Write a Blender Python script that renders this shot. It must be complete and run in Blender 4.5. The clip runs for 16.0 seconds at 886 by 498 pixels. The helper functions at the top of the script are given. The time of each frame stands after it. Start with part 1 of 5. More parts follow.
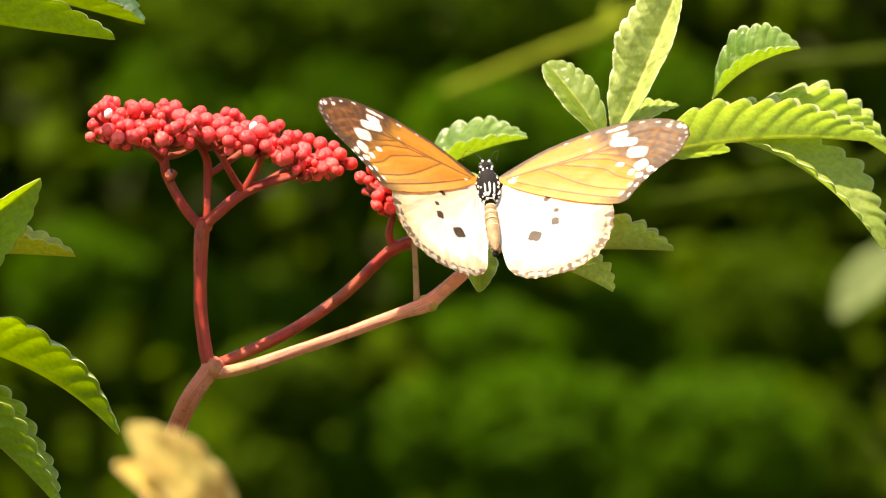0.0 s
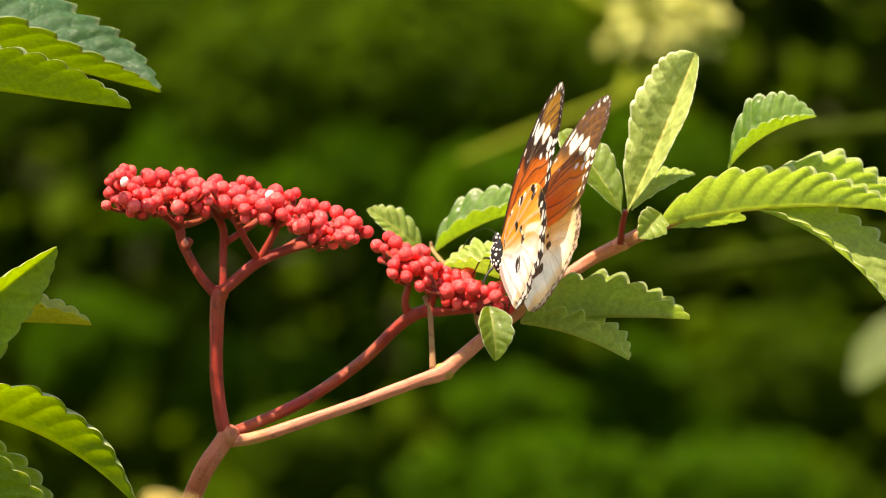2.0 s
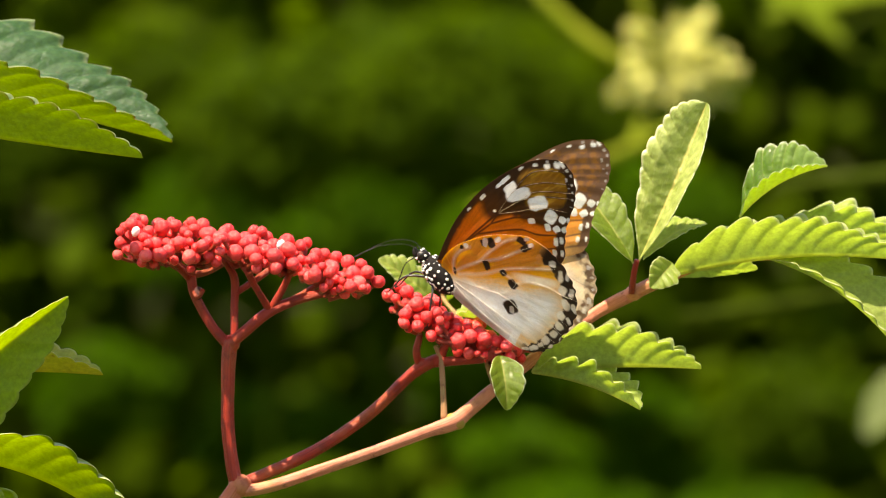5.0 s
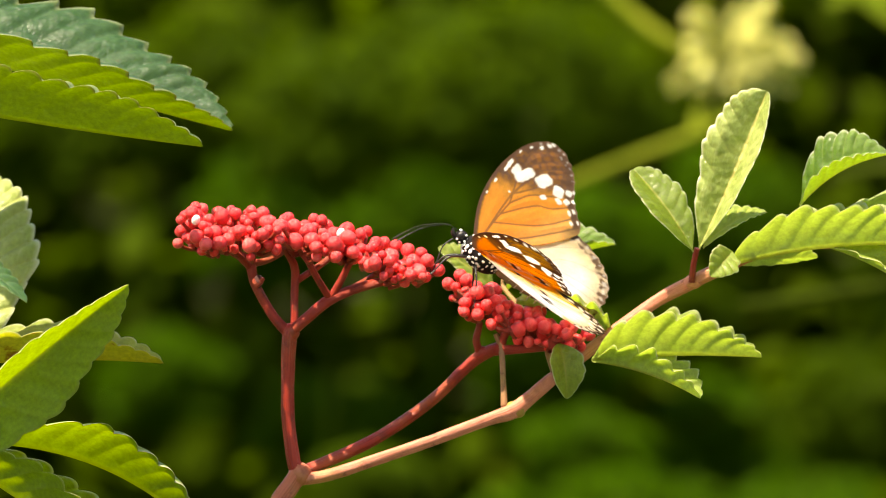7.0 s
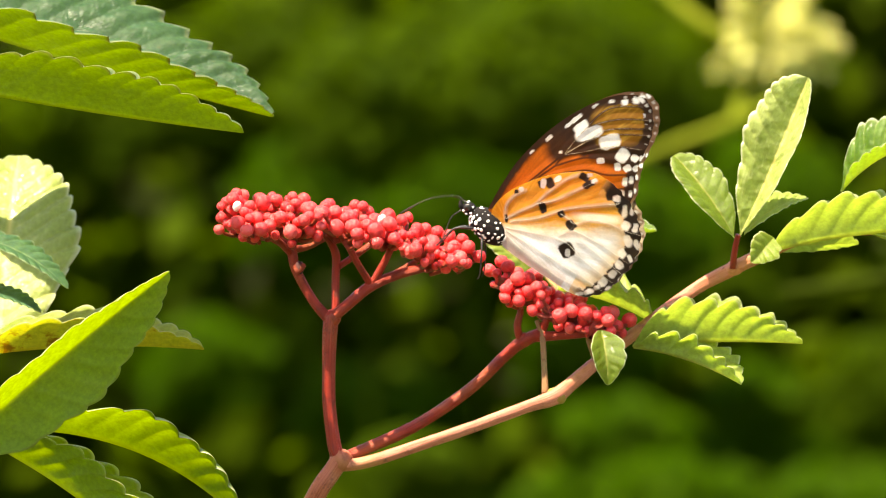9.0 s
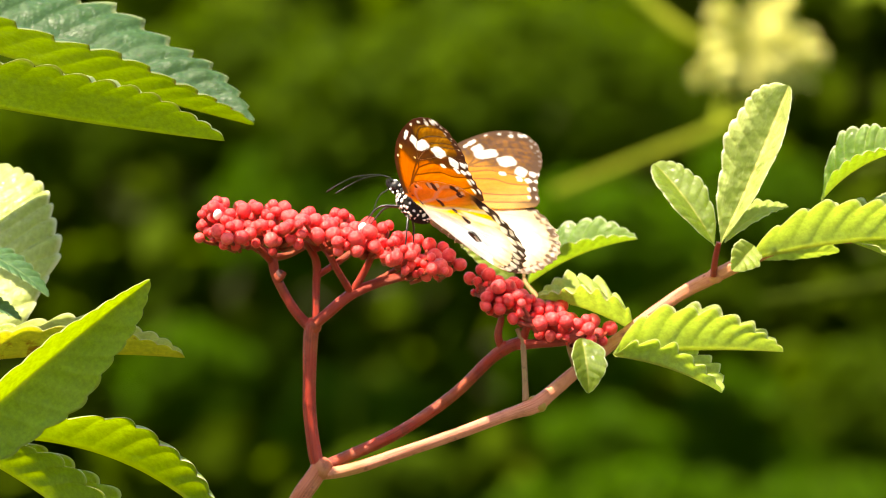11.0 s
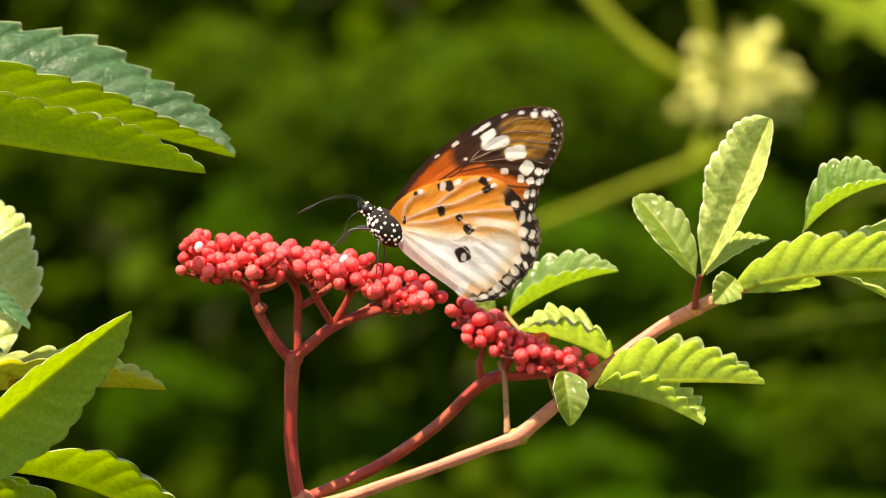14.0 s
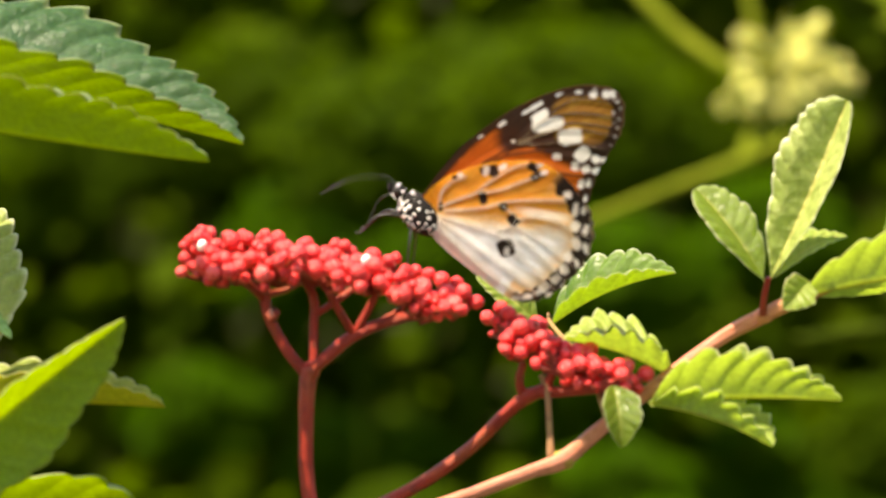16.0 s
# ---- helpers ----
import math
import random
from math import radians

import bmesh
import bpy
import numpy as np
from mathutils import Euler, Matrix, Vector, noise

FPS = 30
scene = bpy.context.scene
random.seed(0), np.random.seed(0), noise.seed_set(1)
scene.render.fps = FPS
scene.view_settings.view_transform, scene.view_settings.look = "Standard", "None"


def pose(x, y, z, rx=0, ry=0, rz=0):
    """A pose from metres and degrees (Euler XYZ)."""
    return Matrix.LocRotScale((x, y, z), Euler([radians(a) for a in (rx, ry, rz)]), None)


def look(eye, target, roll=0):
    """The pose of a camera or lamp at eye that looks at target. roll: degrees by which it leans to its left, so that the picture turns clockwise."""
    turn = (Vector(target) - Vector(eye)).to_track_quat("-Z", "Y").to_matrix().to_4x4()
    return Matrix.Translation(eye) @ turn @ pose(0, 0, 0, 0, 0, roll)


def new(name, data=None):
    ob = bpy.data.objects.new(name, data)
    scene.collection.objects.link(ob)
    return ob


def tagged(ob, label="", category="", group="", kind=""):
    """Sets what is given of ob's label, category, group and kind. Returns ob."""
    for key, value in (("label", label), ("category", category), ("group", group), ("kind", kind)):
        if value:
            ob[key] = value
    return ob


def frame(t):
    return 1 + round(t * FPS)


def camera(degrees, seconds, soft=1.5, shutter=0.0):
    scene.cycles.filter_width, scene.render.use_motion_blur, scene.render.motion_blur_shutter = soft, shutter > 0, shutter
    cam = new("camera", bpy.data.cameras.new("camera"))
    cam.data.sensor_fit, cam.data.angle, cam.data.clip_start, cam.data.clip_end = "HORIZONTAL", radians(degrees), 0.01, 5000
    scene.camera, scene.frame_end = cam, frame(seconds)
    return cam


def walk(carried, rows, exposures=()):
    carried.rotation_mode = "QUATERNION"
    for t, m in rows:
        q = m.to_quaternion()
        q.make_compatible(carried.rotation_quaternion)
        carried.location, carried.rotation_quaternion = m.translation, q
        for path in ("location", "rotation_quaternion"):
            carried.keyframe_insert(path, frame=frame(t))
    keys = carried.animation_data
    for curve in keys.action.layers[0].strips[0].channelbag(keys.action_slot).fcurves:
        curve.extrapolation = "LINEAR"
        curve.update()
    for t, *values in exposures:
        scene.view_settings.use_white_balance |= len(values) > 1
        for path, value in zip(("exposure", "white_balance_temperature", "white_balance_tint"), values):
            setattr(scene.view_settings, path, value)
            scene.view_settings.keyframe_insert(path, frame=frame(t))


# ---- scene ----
# A telephoto look at a butterfly on red flower buds. Plan in centimetres round the bud heads, which hang 1.2 m above the ground.
HEIGHT = 1.2


def cm(p):
    return Vector((p[0] * 0.01, p[1] * 0.01, HEIGHT + p[2] * 0.01))


cam = camera(7.5, 16.0, soft=0.65, shutter=0.0)
cam.data.dof.use_dof = True
cam.data.dof.focus_distance = 1.405
cam.data.dof.aperture_fstop = 31
cam.data.dof.aperture_blades = 0


def view(t, turn, tilt, back, roll=0):
    return (t, pose(0, -back, HEIGHT, 90 + tilt, roll, turn))


walk(cam, [
    view(0, -0.8322, -0.7996, 1.4410),
    view(0.5, -0.9972, -0.6931, 1.4410),
    view(1, -0.8691, -0.6016, 1.4410),
    view(1.5, -0.7369, -0.4182, 1.4410),
    view(2, -0.6967, -0.2201, 1.4410),
    view(2.5, -0.6600, -0.0625, 1.4410),
    view(3, -0.6270, 0.0548, 1.4410),
    view(3.5, -0.6160, 0.1430, 1.4410),
    view(6, -0.5535, 0.2053, 1.4410),
    view(6.5, -0.2711, 0.1978, 1.4410),
    view(7, -0.0917, 0.1027, 1.4410),
    view(7.5, 0.0810, 0.0879, 1.4410),
    view(8, 0.1688, 0.0402, 1.4410),
    view(8.2, 0.2311, 0.0146, 1.4410),
    view(10.3, 0.2639, -0.0220, 1.4410),
    view(10.5, 0.2275, -0.0113, 1.4410),
    view(11, 0.0917, 0.0551, 1.4410),
    view(11.5, -0.0256, 0.0328, 1.4410),
    view(12, 0.0256, 0.0805, 1.4410),
    view(12.5, 0.0000, 0.0000, 1.4410),
    view(13, 0.0553, 0.0881, 1.4410),
    view(13.5, 0.1394, 0.1686, 1.4410),
    view(14, -0.0661, 0.3300, 1.4410),
    view(14.5, -0.0917, 0.5647, 1.4410),
    view(15, 0.2788, 0.5391, 1.4410),
    view(15.5, 0.3633, 0.4289, 1.4410),
    view(15.7, 0.2870, 0.3465, 1.4183),
    view(15.8, 0.2630, 0.3540, 1.3724),
    view(15.9, 0.2150, 0.3590, 1.3220),
    view(16, 0.2225, 0.3637, 1.2749),
], exposures=[(0, 1.76, 8500, 12), (1.5, 1.52, 8500, 12), (3.5, 1.62, 8500, 12), (6, 1.55, 8500, 12), (7, 1.6, 8500, 12), (8, 1.85, 8500, 12), (11, 1.95, 8500, 12), (12.5, 1.56, 8500, 12), (14, 1.68, 8500, 12), (15, 1.48, 8500, 12), (15.5, 1.6, 8500, 12), (16, 1.62, 8500, 12)])

# ---- light ----
SUN_DIR = Vector((-0.30, -0.28, 0.91)).normalized()
sun = new("sun", bpy.data.lights.new("sun", "SUN"))
sun.data.energy = 4.6
sun.data.angle = radians(0.53)
sun.data.color = (1.0, 0.95, 0.86)
sun.matrix_world = look(SUN_DIR * 20, (0, 0, 0))
world = bpy.data.worlds.new("sky")
scene.world = world
world.use_nodes = True
wn = world.node_tree
sky = wn.nodes.new("ShaderNodeTexSky")
sky.sky_type = "NISHITA"
sky.sun_disc = False
sky.sun_elevation = math.asin(SUN_DIR.z)
sky.sun_rotation = math.atan2(SUN_DIR.x, SUN_DIR.y)
wn.links.new(sky.outputs[0], wn.nodes["Background"].inputs[0])
wn.nodes["Background"].inputs[1].default_value = 0.10

# ---- materials ----


def mat(name):
    m = bpy.data.materials.new(name)
    m.use_nodes = True
    m.node_tree.nodes.clear()
    out = m.node_tree.nodes.new("ShaderNodeOutputMaterial")
    return m, m.node_tree, out


def node(nt, kind, **inputs):
    n = nt.nodes.new(kind)
    for k, v in inputs.items():
        n.inputs[k.replace("_", " ")].default_value = v
    return n


def ramp(nt, src, stops):
    r = nt.nodes.new("ShaderNodeValToRGB")
    r.color_ramp.elements[0].position, r.color_ramp.elements[0].color = stops[0][0], (*stops[0][1], 1)
    r.color_ramp.elements[1].position, r.color_ramp.elements[1].color = stops[-1][0], (*stops[-1][1], 1)
    for p, c in stops[1:-1]:
        r.color_ramp.elements.new(p).color = (*c, 1)
    nt.links.new(src, r.inputs[0])
    return r


def mixc(nt, fac, a, b, blend="MIX"):
    n = nt.nodes.new("ShaderNodeMix")
    n.data_type, n.blend_type = "RGBA", blend
    for sock, v in ((n.inputs[0], fac), (n.inputs[6], a), (n.inputs[7], b)):
        if isinstance(v, (int, float)):
            sock.default_value = v
        elif isinstance(v, tuple):
            sock.default_value = (*v, 1)
        else:
            nt.links.new(v, sock)
    return n.outputs[2]


def coords(nt, scale, space="Object", stretch=(1, 1, 1)):
    tc = nt.nodes.new("ShaderNodeTexCoord")
    mp = nt.nodes.new("ShaderNodeMapping")
    mp.inputs["Scale"].default_value = (scale * stretch[0], scale * stretch[1], scale * stretch[2])
    nt.links.new(tc.outputs[space], mp.inputs[0])
    return mp.outputs[0]


def noise_of(nt, vec, scale, detail=3.0, rough=0.55):
    n = node(nt, "ShaderNodeTexNoise", Scale=scale, Detail=detail, Roughness=rough)
    nt.links.new(vec, n.inputs["Vector"])
    return n.outputs[0]


def bump(nt, height, strength, dist):
    b = node(nt, "ShaderNodeBump", Strength=strength, Distance=dist)
    nt.links.new(height, b.inputs["Height"])
    return b.outputs[0]


def leaf_material(name, low, high, through_col, share, rough, stain=0.0, edge_col=(0.80, 0.80, 0.58), spec=0.5):
    m, nt, out = mat(name)
    uv = coords(nt, 1.0, "UV")
    ob = coords(nt, 1.0, "Object")
    info = nt.nodes.new("ShaderNodeObjectInfo")
    big = noise_of(nt, ob, 60, 3)
    fine = noise_of(nt, ob, 900, 4, 0.65)
    col = ramp(nt, big, [(0.3, low), (0.7, high)]).outputs[0]
    speck = ramp(nt, fine, [(0.35, (0.72, 0.72, 0.72)), (0.65, (1.2, 1.2, 1.2))]).outputs[0]
    col = mixc(nt, 0.45, col, speck, "MULTIPLY")
    # pale patches in the colour stand in for sheen on the blade
    painted_sheen = ramp(nt, noise_of(nt, coords(nt, 1.0, "UV", (5, 9, 1)), 2.5, 4, 0.7), [(0.52, (0, 0, 0)), (0.70, (0.5, 0.5, 0.5))]).outputs[0]
    col = mixc(nt, painted_sheen, col, (min(1, high[0] * 1.7), min(1, high[1] * 1.55), high[2] * 2.2))
    # fine net of veins across the blade
    vor = node(nt, "ShaderNodeTexVoronoi", Scale=1.0)
    vor.feature = "DISTANCE_TO_EDGE"
    nt.links.new(coords(nt, 1.0, "UV", (120, 44, 1)), vor.inputs["Vector"])
    net = ramp(nt, vor.outputs[0], [(0.0, (1, 1, 1)), (0.09, (0, 0, 0))]).outputs[0]
    # midrib and side veins, stored on the mesh
    at = nt.nodes.new("ShaderNodeAttribute")
    at.attribute_name = "vein"
    sep = nt.nodes.new("ShaderNodeSeparateColor")
    nt.links.new(at.outputs["Color"], sep.inputs[0])
    vein_col = (min(1, high[0] * 1.9 + 0.08), min(1, high[1] * 1.4 + 0.08), high[2] * 1.5 + 0.03)
    col = mixc(nt, sep.outputs[0], col, vein_col)
    col = mixc(nt, sep.outputs[1], col, edge_col)
    if stain:
        sp = noise_of(nt, ob, 160, 4, 0.7)
        k = ramp(nt, sp, [(0.54, (0, 0, 0)), (0.64, (stain, stain, stain))]).outputs[0]
        col = mixc(nt, k, col, (0.30, 0.09, 0.01))
    dirt = ramp(nt, noise_of(nt, ob, 420, 3, 0.7), [(0.67, (0, 0, 0)), (0.74, (0.7, 0.7, 0.7))]).outputs[0]
    col = mixc(nt, dirt, col, (0.07, 0.05, 0.02))
    hue = node(nt, "ShaderNodeHueSaturation", Saturation=1.0)
    mr = node(nt, "ShaderNodeMapRange")
    mr.inputs[3].default_value, mr.inputs[4].default_value = 0.8, 1.2
    nt.links.new(info.outputs["Random"], mr.inputs[0])
    nt.links.new(mr.outputs[0], hue.inputs["Value"])
    nt.links.new(col, hue.inputs["Color"])
    p = node(nt, "ShaderNodeBsdfPrincipled", Roughness=rough)
    p.inputs["Specular IOR Level"].default_value = spec
    nt.links.new(hue.outputs[0], p.inputs["Base Color"])
    nrm = bump(nt, mixc(nt, 0.35, net, fine), 0.4, 0.00015)
    # puckered blade with waxy and dull patches
    pucker = node(nt, "ShaderNodeBump", Strength=0.8, Distance=0.0014)
    nt.links.new(noise_of(nt, ob, 260, 2, 0.5), pucker.inputs["Height"])
    nt.links.new(nrm, pucker.inputs["Normal"])
    nt.links.new(pucker.outputs[0], p.inputs["Normal"])
    waxy = node(nt, "ShaderNodeMapRange")
    waxy.inputs[1].default_value, waxy.inputs[2].default_value = 0.35, 0.65
    waxy.inputs[3].default_value, waxy.inputs[4].default_value = rough - 0.10, rough + 0.14
    nt.links.new(noise_of(nt, ob, 130, 3, 0.6), waxy.inputs[0])
    nt.links.new(waxy.outputs[0], p.inputs["Roughness"])
    tr = node(nt, "ShaderNodeBsdfTranslucent")
    tcol = mixc(nt, 0.55, through_col, mixc(nt, sep.outputs[0], speck, (0.55, 0.5, 0.4)), "MULTIPLY")
    tcol = mixc(nt, sep.outputs[1], tcol, edge_col)
    if stain:
        tcol = mixc(nt, k, tcol, (0.45, 0.12, 0.01))
    nt.links.new(tcol, tr.inputs["Color"])
    mx = nt.nodes.new("ShaderNodeMixShader")
    mx.inputs[0].default_value = share
    nt.links.new(p.outputs[0], mx.inputs[1])
    nt.links.new(tr.outputs[0], mx.inputs[2])
    nt.links.new(mx.outputs[0], out.inputs[0])
    return m


LEAF_TOP = leaf_material("leaf_upper_side", (0.185, 0.265, 0.040), (0.30, 0.37, 0.085), (0.67, 0.80, 0.18), 0.50, 0.38, spec=0.5)
LEAF_LOW = leaf_material("leaf_under_side", (0.31, 0.41, 0.14), (0.43, 0.52, 0.20), (0.78, 0.90, 0.34), 0.62, 0.42)
GREEN_LOW = leaf_material("green_leaf_under_side", (0.09, 0.17, 0.016), (0.15, 0.24, 0.026), (0.66, 0.80, 0.05), 0.54, 0.5, edge_col=(0.36, 0.42, 0.10))
GREEN_TOP = leaf_material("green_leaf_upper_side", (0.085, 0.15, 0.015), (0.155, 0.225, 0.03), (0.66, 0.80, 0.08), 0.42, 0.36, spec=0.5)
PALE_TOP = leaf_material("pale_leaf_upper_side", (0.17, 0.235, 0.045), (0.31, 0.37, 0.11), (0.72, 0.82, 0.14), 0.25, 0.36, spec=0.5)
# darker copy of the green upper side, with shade put into its colour
SHADED_TOP = leaf_material("shaded_leaf_upper_side", (0.045, 0.11, 0.010), (0.085, 0.16, 0.020), (0.55, 0.75, 0.06), 0.36, 0.36, spec=0.5)
OLD_TOP = leaf_material("old_leaf_upper_side", (0.014, 0.060, 0.026), (0.030, 0.095, 0.042), (0.62, 0.76, 0.08), 0.36, 0.5, edge_col=(0.40, 0.46, 0.22), spec=0.35)
OLD_LOW = leaf_material("old_leaf_under_side", (0.07, 0.13, 0.014), (0.12, 0.19, 0.022), (0.44, 0.60, 0.04), 0.54, 0.5, 0.0, edge_col=(0.45, 0.38, 0.14))
SICK_LOW = leaf_material("yellowing_leaf_under_side", (0.50, 0.43, 0.03), (0.58, 0.49, 0.05), (0.88, 0.76, 0.12), 0.62, 0.6, 0.85)
DRY_TOP = leaf_material("dry_leaf", (0.55, 0.40, 0.09), (0.66, 0.52, 0.15), (0.9, 0.7, 0.2), 0.45, 0.55, 0.5)


def stem_material(name, a, b, green, amount):
    m, nt, out = mat(name)
    ob = coords(nt, 1.0, "Object")
    streak = noise_of(nt, coords(nt, 1.0, "UV", (3, 14, 1)), 3.0, 4, 0.6)
    blot = noise_of(nt, ob, 70, 3)
    fine = noise_of(nt, ob, 1500, 3)
    col = ramp(nt, streak, [(0.3, a), (0.7, b)]).outputs[0]
    k = ramp(nt, blot, [(0.5, (0, 0, 0)), (0.68, (amount, amount, amount))]).outputs[0]
    col = mixc(nt, k, col, green)
    patch = ramp(nt, noise_of(nt, ob, 330, 4, 0.65), [(0.52, (0, 0, 0)), (0.68, (0.5, 0.5, 0.5))]).outputs[0]
    col = mixc(nt, patch, col, (a[0] * 0.45, a[1] * 0.4, a[2] * 0.45))
    # streaks of highlight painted into the stalk colour
    shine = ramp(nt, noise_of(nt, coords(nt, 1.0, "UV", (9, 30, 1)), 3.0, 3, 0.6), [(0.55, (0, 0, 0)), (0.75, (0.35, 0.35, 0.35))]).outputs[0]
    col = mixc(nt, shine, col, (min(1, b[0] * 1.25), b[1] * 1.7, b[2] * 1.7))
    wart = ramp(nt, noise_of(nt, ob, 650, 2), [(0.66, (0, 0, 0)), (0.72, (0.6, 0.6, 0.6))]).outputs[0]
    col = mixc(nt, wart, col, (0.12, 0.035, 0.02))
    p = node(nt, "ShaderNodeBsdfPrincipled", Roughness=0.4)
    p.inputs["Specular IOR Level"].default_value = 0.3
    nt.links.new(col, p.inputs["Base Color"])
    nt.links.new(bump(nt, mixc(nt, 0.4, streak, fine), 0.9, 0.0005), p.inputs["Normal"])
    nt.links.new(p.outputs[0], out.inputs[0])
    return m


STEM_RED = stem_material("red_stalk", (0.16, 0.010, 0.007), (0.41, 0.042, 0.022), (0.30, 0.11, 0.035), 0.5)
STEM_PINK = stem_material("salmon_stalk", (0.49, 0.128, 0.075), (0.75, 0.30, 0.195), (0.42, 0.26, 0.06), 0.45)
JOINT_GREEN = stem_material("green_joint", (0.28, 0.22, 0.035), (0.42, 0.31, 0.06), (0.42, 0.18, 0.07), 0.8)
STEM_BASE = stem_material("old_salmon_stalk", (0.30, 0.065, 0.034), (0.52, 0.165, 0.085), (0.30, 0.19, 0.05), 0.4)
STEM_BROWN = stem_material("brown_stalk", (0.26, 0.12, 0.06), (0.40, 0.22, 0.10), (0.30, 0.28, 0.08), 0.6)

# bud: waxy red with glinting specks painted into the colour, some paler, a dark pit on the crown of some
m, nt, out = mat("red_bud")
ob = coords(nt, 1.0, "Object")
info = nt.nodes.new("ShaderNodeObjectInfo")
sepx = nt.nodes.new("ShaderNodeSeparateXYZ")
nt.links.new(ob, sepx.inputs[0])
off = nt.nodes.new("ShaderNodeVectorMath")
off.operation = "ADD"
sc = nt.nodes.new("ShaderNodeVectorMath")
sc.operation = "SCALE"
sc.inputs[0].default_value = (37, 11, 23)
nt.links.new(info.outputs["Random"], sc.inputs["Scale"])
nt.links.new(ob, off.inputs[0]), nt.links.new(sc.outputs[0], off.inputs[1])
mot = noise_of(nt, off.outputs[0], 2.6, 5, 0.7)
col = ramp(nt, mot, [(0.3, (0.64, 0.012, 0.022)), (0.7, (0.89, 0.062, 0.064))]).outputs[0]
pale = ramp(nt, info.outputs["Random"], [(0.0, (0.85, 0.8, 0.85)), (0.45, (1, 1, 1)), (0.85, (1.08, 1.5, 1.4)), (1.0, (1.15, 2.6, 2.2))]).outputs[0]
col = mixc(nt, 1.0, col, pale, "MULTIPLY")
grit = noise_of(nt, off.outputs[0], 9.0, 3, 0.7)
glint = ramp(nt, grit, [(0.56, (0, 0, 0)), (0.70, (0.36, 0.36, 0.36))]).outputs[0]
col = mixc(nt, glint, col, (0.92, 0.45, 0.40))
pit = ramp(nt, sepx.outputs[2], [(0.72, (0, 0, 0)), (0.86, (0.55, 0.55, 0.55))]).outputs[0]
some = ramp(nt, info.outputs["Random"], [(0.5, (0, 0, 0)), (0.52, (1, 1, 1))]).outputs[0]
col = mixc(nt, mixc(nt, 1.0, pit, some, "MULTIPLY"), col, (0.16, 0.012, 0.012))
p = node(nt, "ShaderNodeBsdfPrincipled", Roughness=0.32)
p.inputs["Specular IOR Level"].default_value = 0.38
p.inputs["Subsurface Weight"].default_value = 0.12
p.inputs["Subsurface Radius"].default_value = (0.3, 0.06, 0.04)
p.inputs["Subsurface Scale"].default_value = 0.001
nt.links.new(col, p.inputs["Base Color"])
nt.links.new(bump(nt, grit, 0.3, 0.05), p.inputs["Normal"])
nt.links.new(p.outputs[0], out.inputs[0])
BUD = m


def plain(name, a, b, scale, rough, bumpy=0.3, dist=0.0003, spec=0.5):
    m, nt, out = mat(name)
    ob = coords(nt, 1.0, "Object")
    n = noise_of(nt, ob, scale, 4, 0.6)
    n2 = noise_of(nt, ob, scale * 7, 3, 0.6)
    col = mixc(nt, 0.5, ramp(nt, n, [(0.3, a), (0.7, b)]).outputs[0], ramp(nt, n2, [(0.3, (0.75, 0.75, 0.75)), (0.7, (1.2, 1.2, 1.2))]).outputs[0], "MULTIPLY")
    p = node(nt, "ShaderNodeBsdfPrincipled", Roughness=rough)
    p.inputs["Specular IOR Level"].default_value = spec
    nt.links.new(col, p.inputs["Base Color"])
    nt.links.new(bump(nt, n2, bumpy, dist), p.inputs["Normal"])
    nt.links.new(p.outputs[0], out.inputs[0])
    return m


WHITE_BUD = plain("white_bud", (0.75, 0.74, 0.70), (0.85, 0.85, 0.82), 500, 0.5)
BLACK = plain("black_scales", (0.004, 0.003, 0.003), (0.013, 0.010, 0.009), 900, 0.7, 0.6, 0.0004, 0.2)
LEG = plain("black_leg", (0.008, 0.007, 0.007), (0.02, 0.018, 0.016), 900, 0.35)
WHITE_DOT = plain("white_scales", (0.78, 0.77, 0.74), (0.88, 0.87, 0.85), 900, 0.7)
VEIN = plain("white_vein", (0.66, 0.60, 0.50), (0.84, 0.80, 0.72), 900, 0.45)
DULL_VEIN = plain("cream_vein", (0.40, 0.28, 0.16), (0.60, 0.48, 0.30), 500, 0.45)
SCAR = plain("withered_scar", (0.035, 0.010, 0.010), (0.12, 0.030, 0.024), 700, 0.7, 0.8, 0.0005)
TAN = plain("tan_abdomen", (0.17, 0.095, 0.045), (0.32, 0.20, 0.10), 420, 0.65, 0.5, 0.0004)
TAN_RING = plain("pale_abdomen_ring", (0.62, 0.46, 0.28), (0.75, 0.60, 0.42), 420, 0.7)

# wing: the pattern of scales is stored on the mesh
m, nt, out = mat("wing_scales")
at = nt.nodes.new("ShaderNodeAttribute")
at.attribute_name = "pattern"
ob = coords(nt, 1.0, "Object")
grain = noise_of(nt, ob, 2600, 3, 0.7)
soft = noise_of(nt, ob, 260, 3)
col = mixc(nt, 0.45, at.outputs["Color"], ramp(nt, grain, [(0.3, (0.7, 0.7, 0.7)), (0.7, (1.25, 1.25, 1.25))]).outputs[0], "MULTIPLY")
col = mixc(nt, 0.5, col, ramp(nt, soft, [(0.3, (0.82, 0.8, 0.78)), (0.7, (1.12, 1.12, 1.12))]).outputs[0], "MULTIPLY")
p = node(nt, "ShaderNodeBsdfPrincipled", Roughness=0.44)
p.inputs["Specular IOR Level"].default_value = 0.5
nt.links.new(col, p.inputs["Base Color"])
nt.links.new(bump(nt, grain, 0.35, 0.0002), p.inputs["Normal"])
tr = node(nt, "ShaderNodeBsdfTranslucent")
thin = node(nt, "ShaderNodeGamma", Gamma=0.65)
warm = node(nt, "ShaderNodeHueSaturation", Saturation=1.18, Value=1.3)
nt.links.new(col, warm.inputs["Color"])
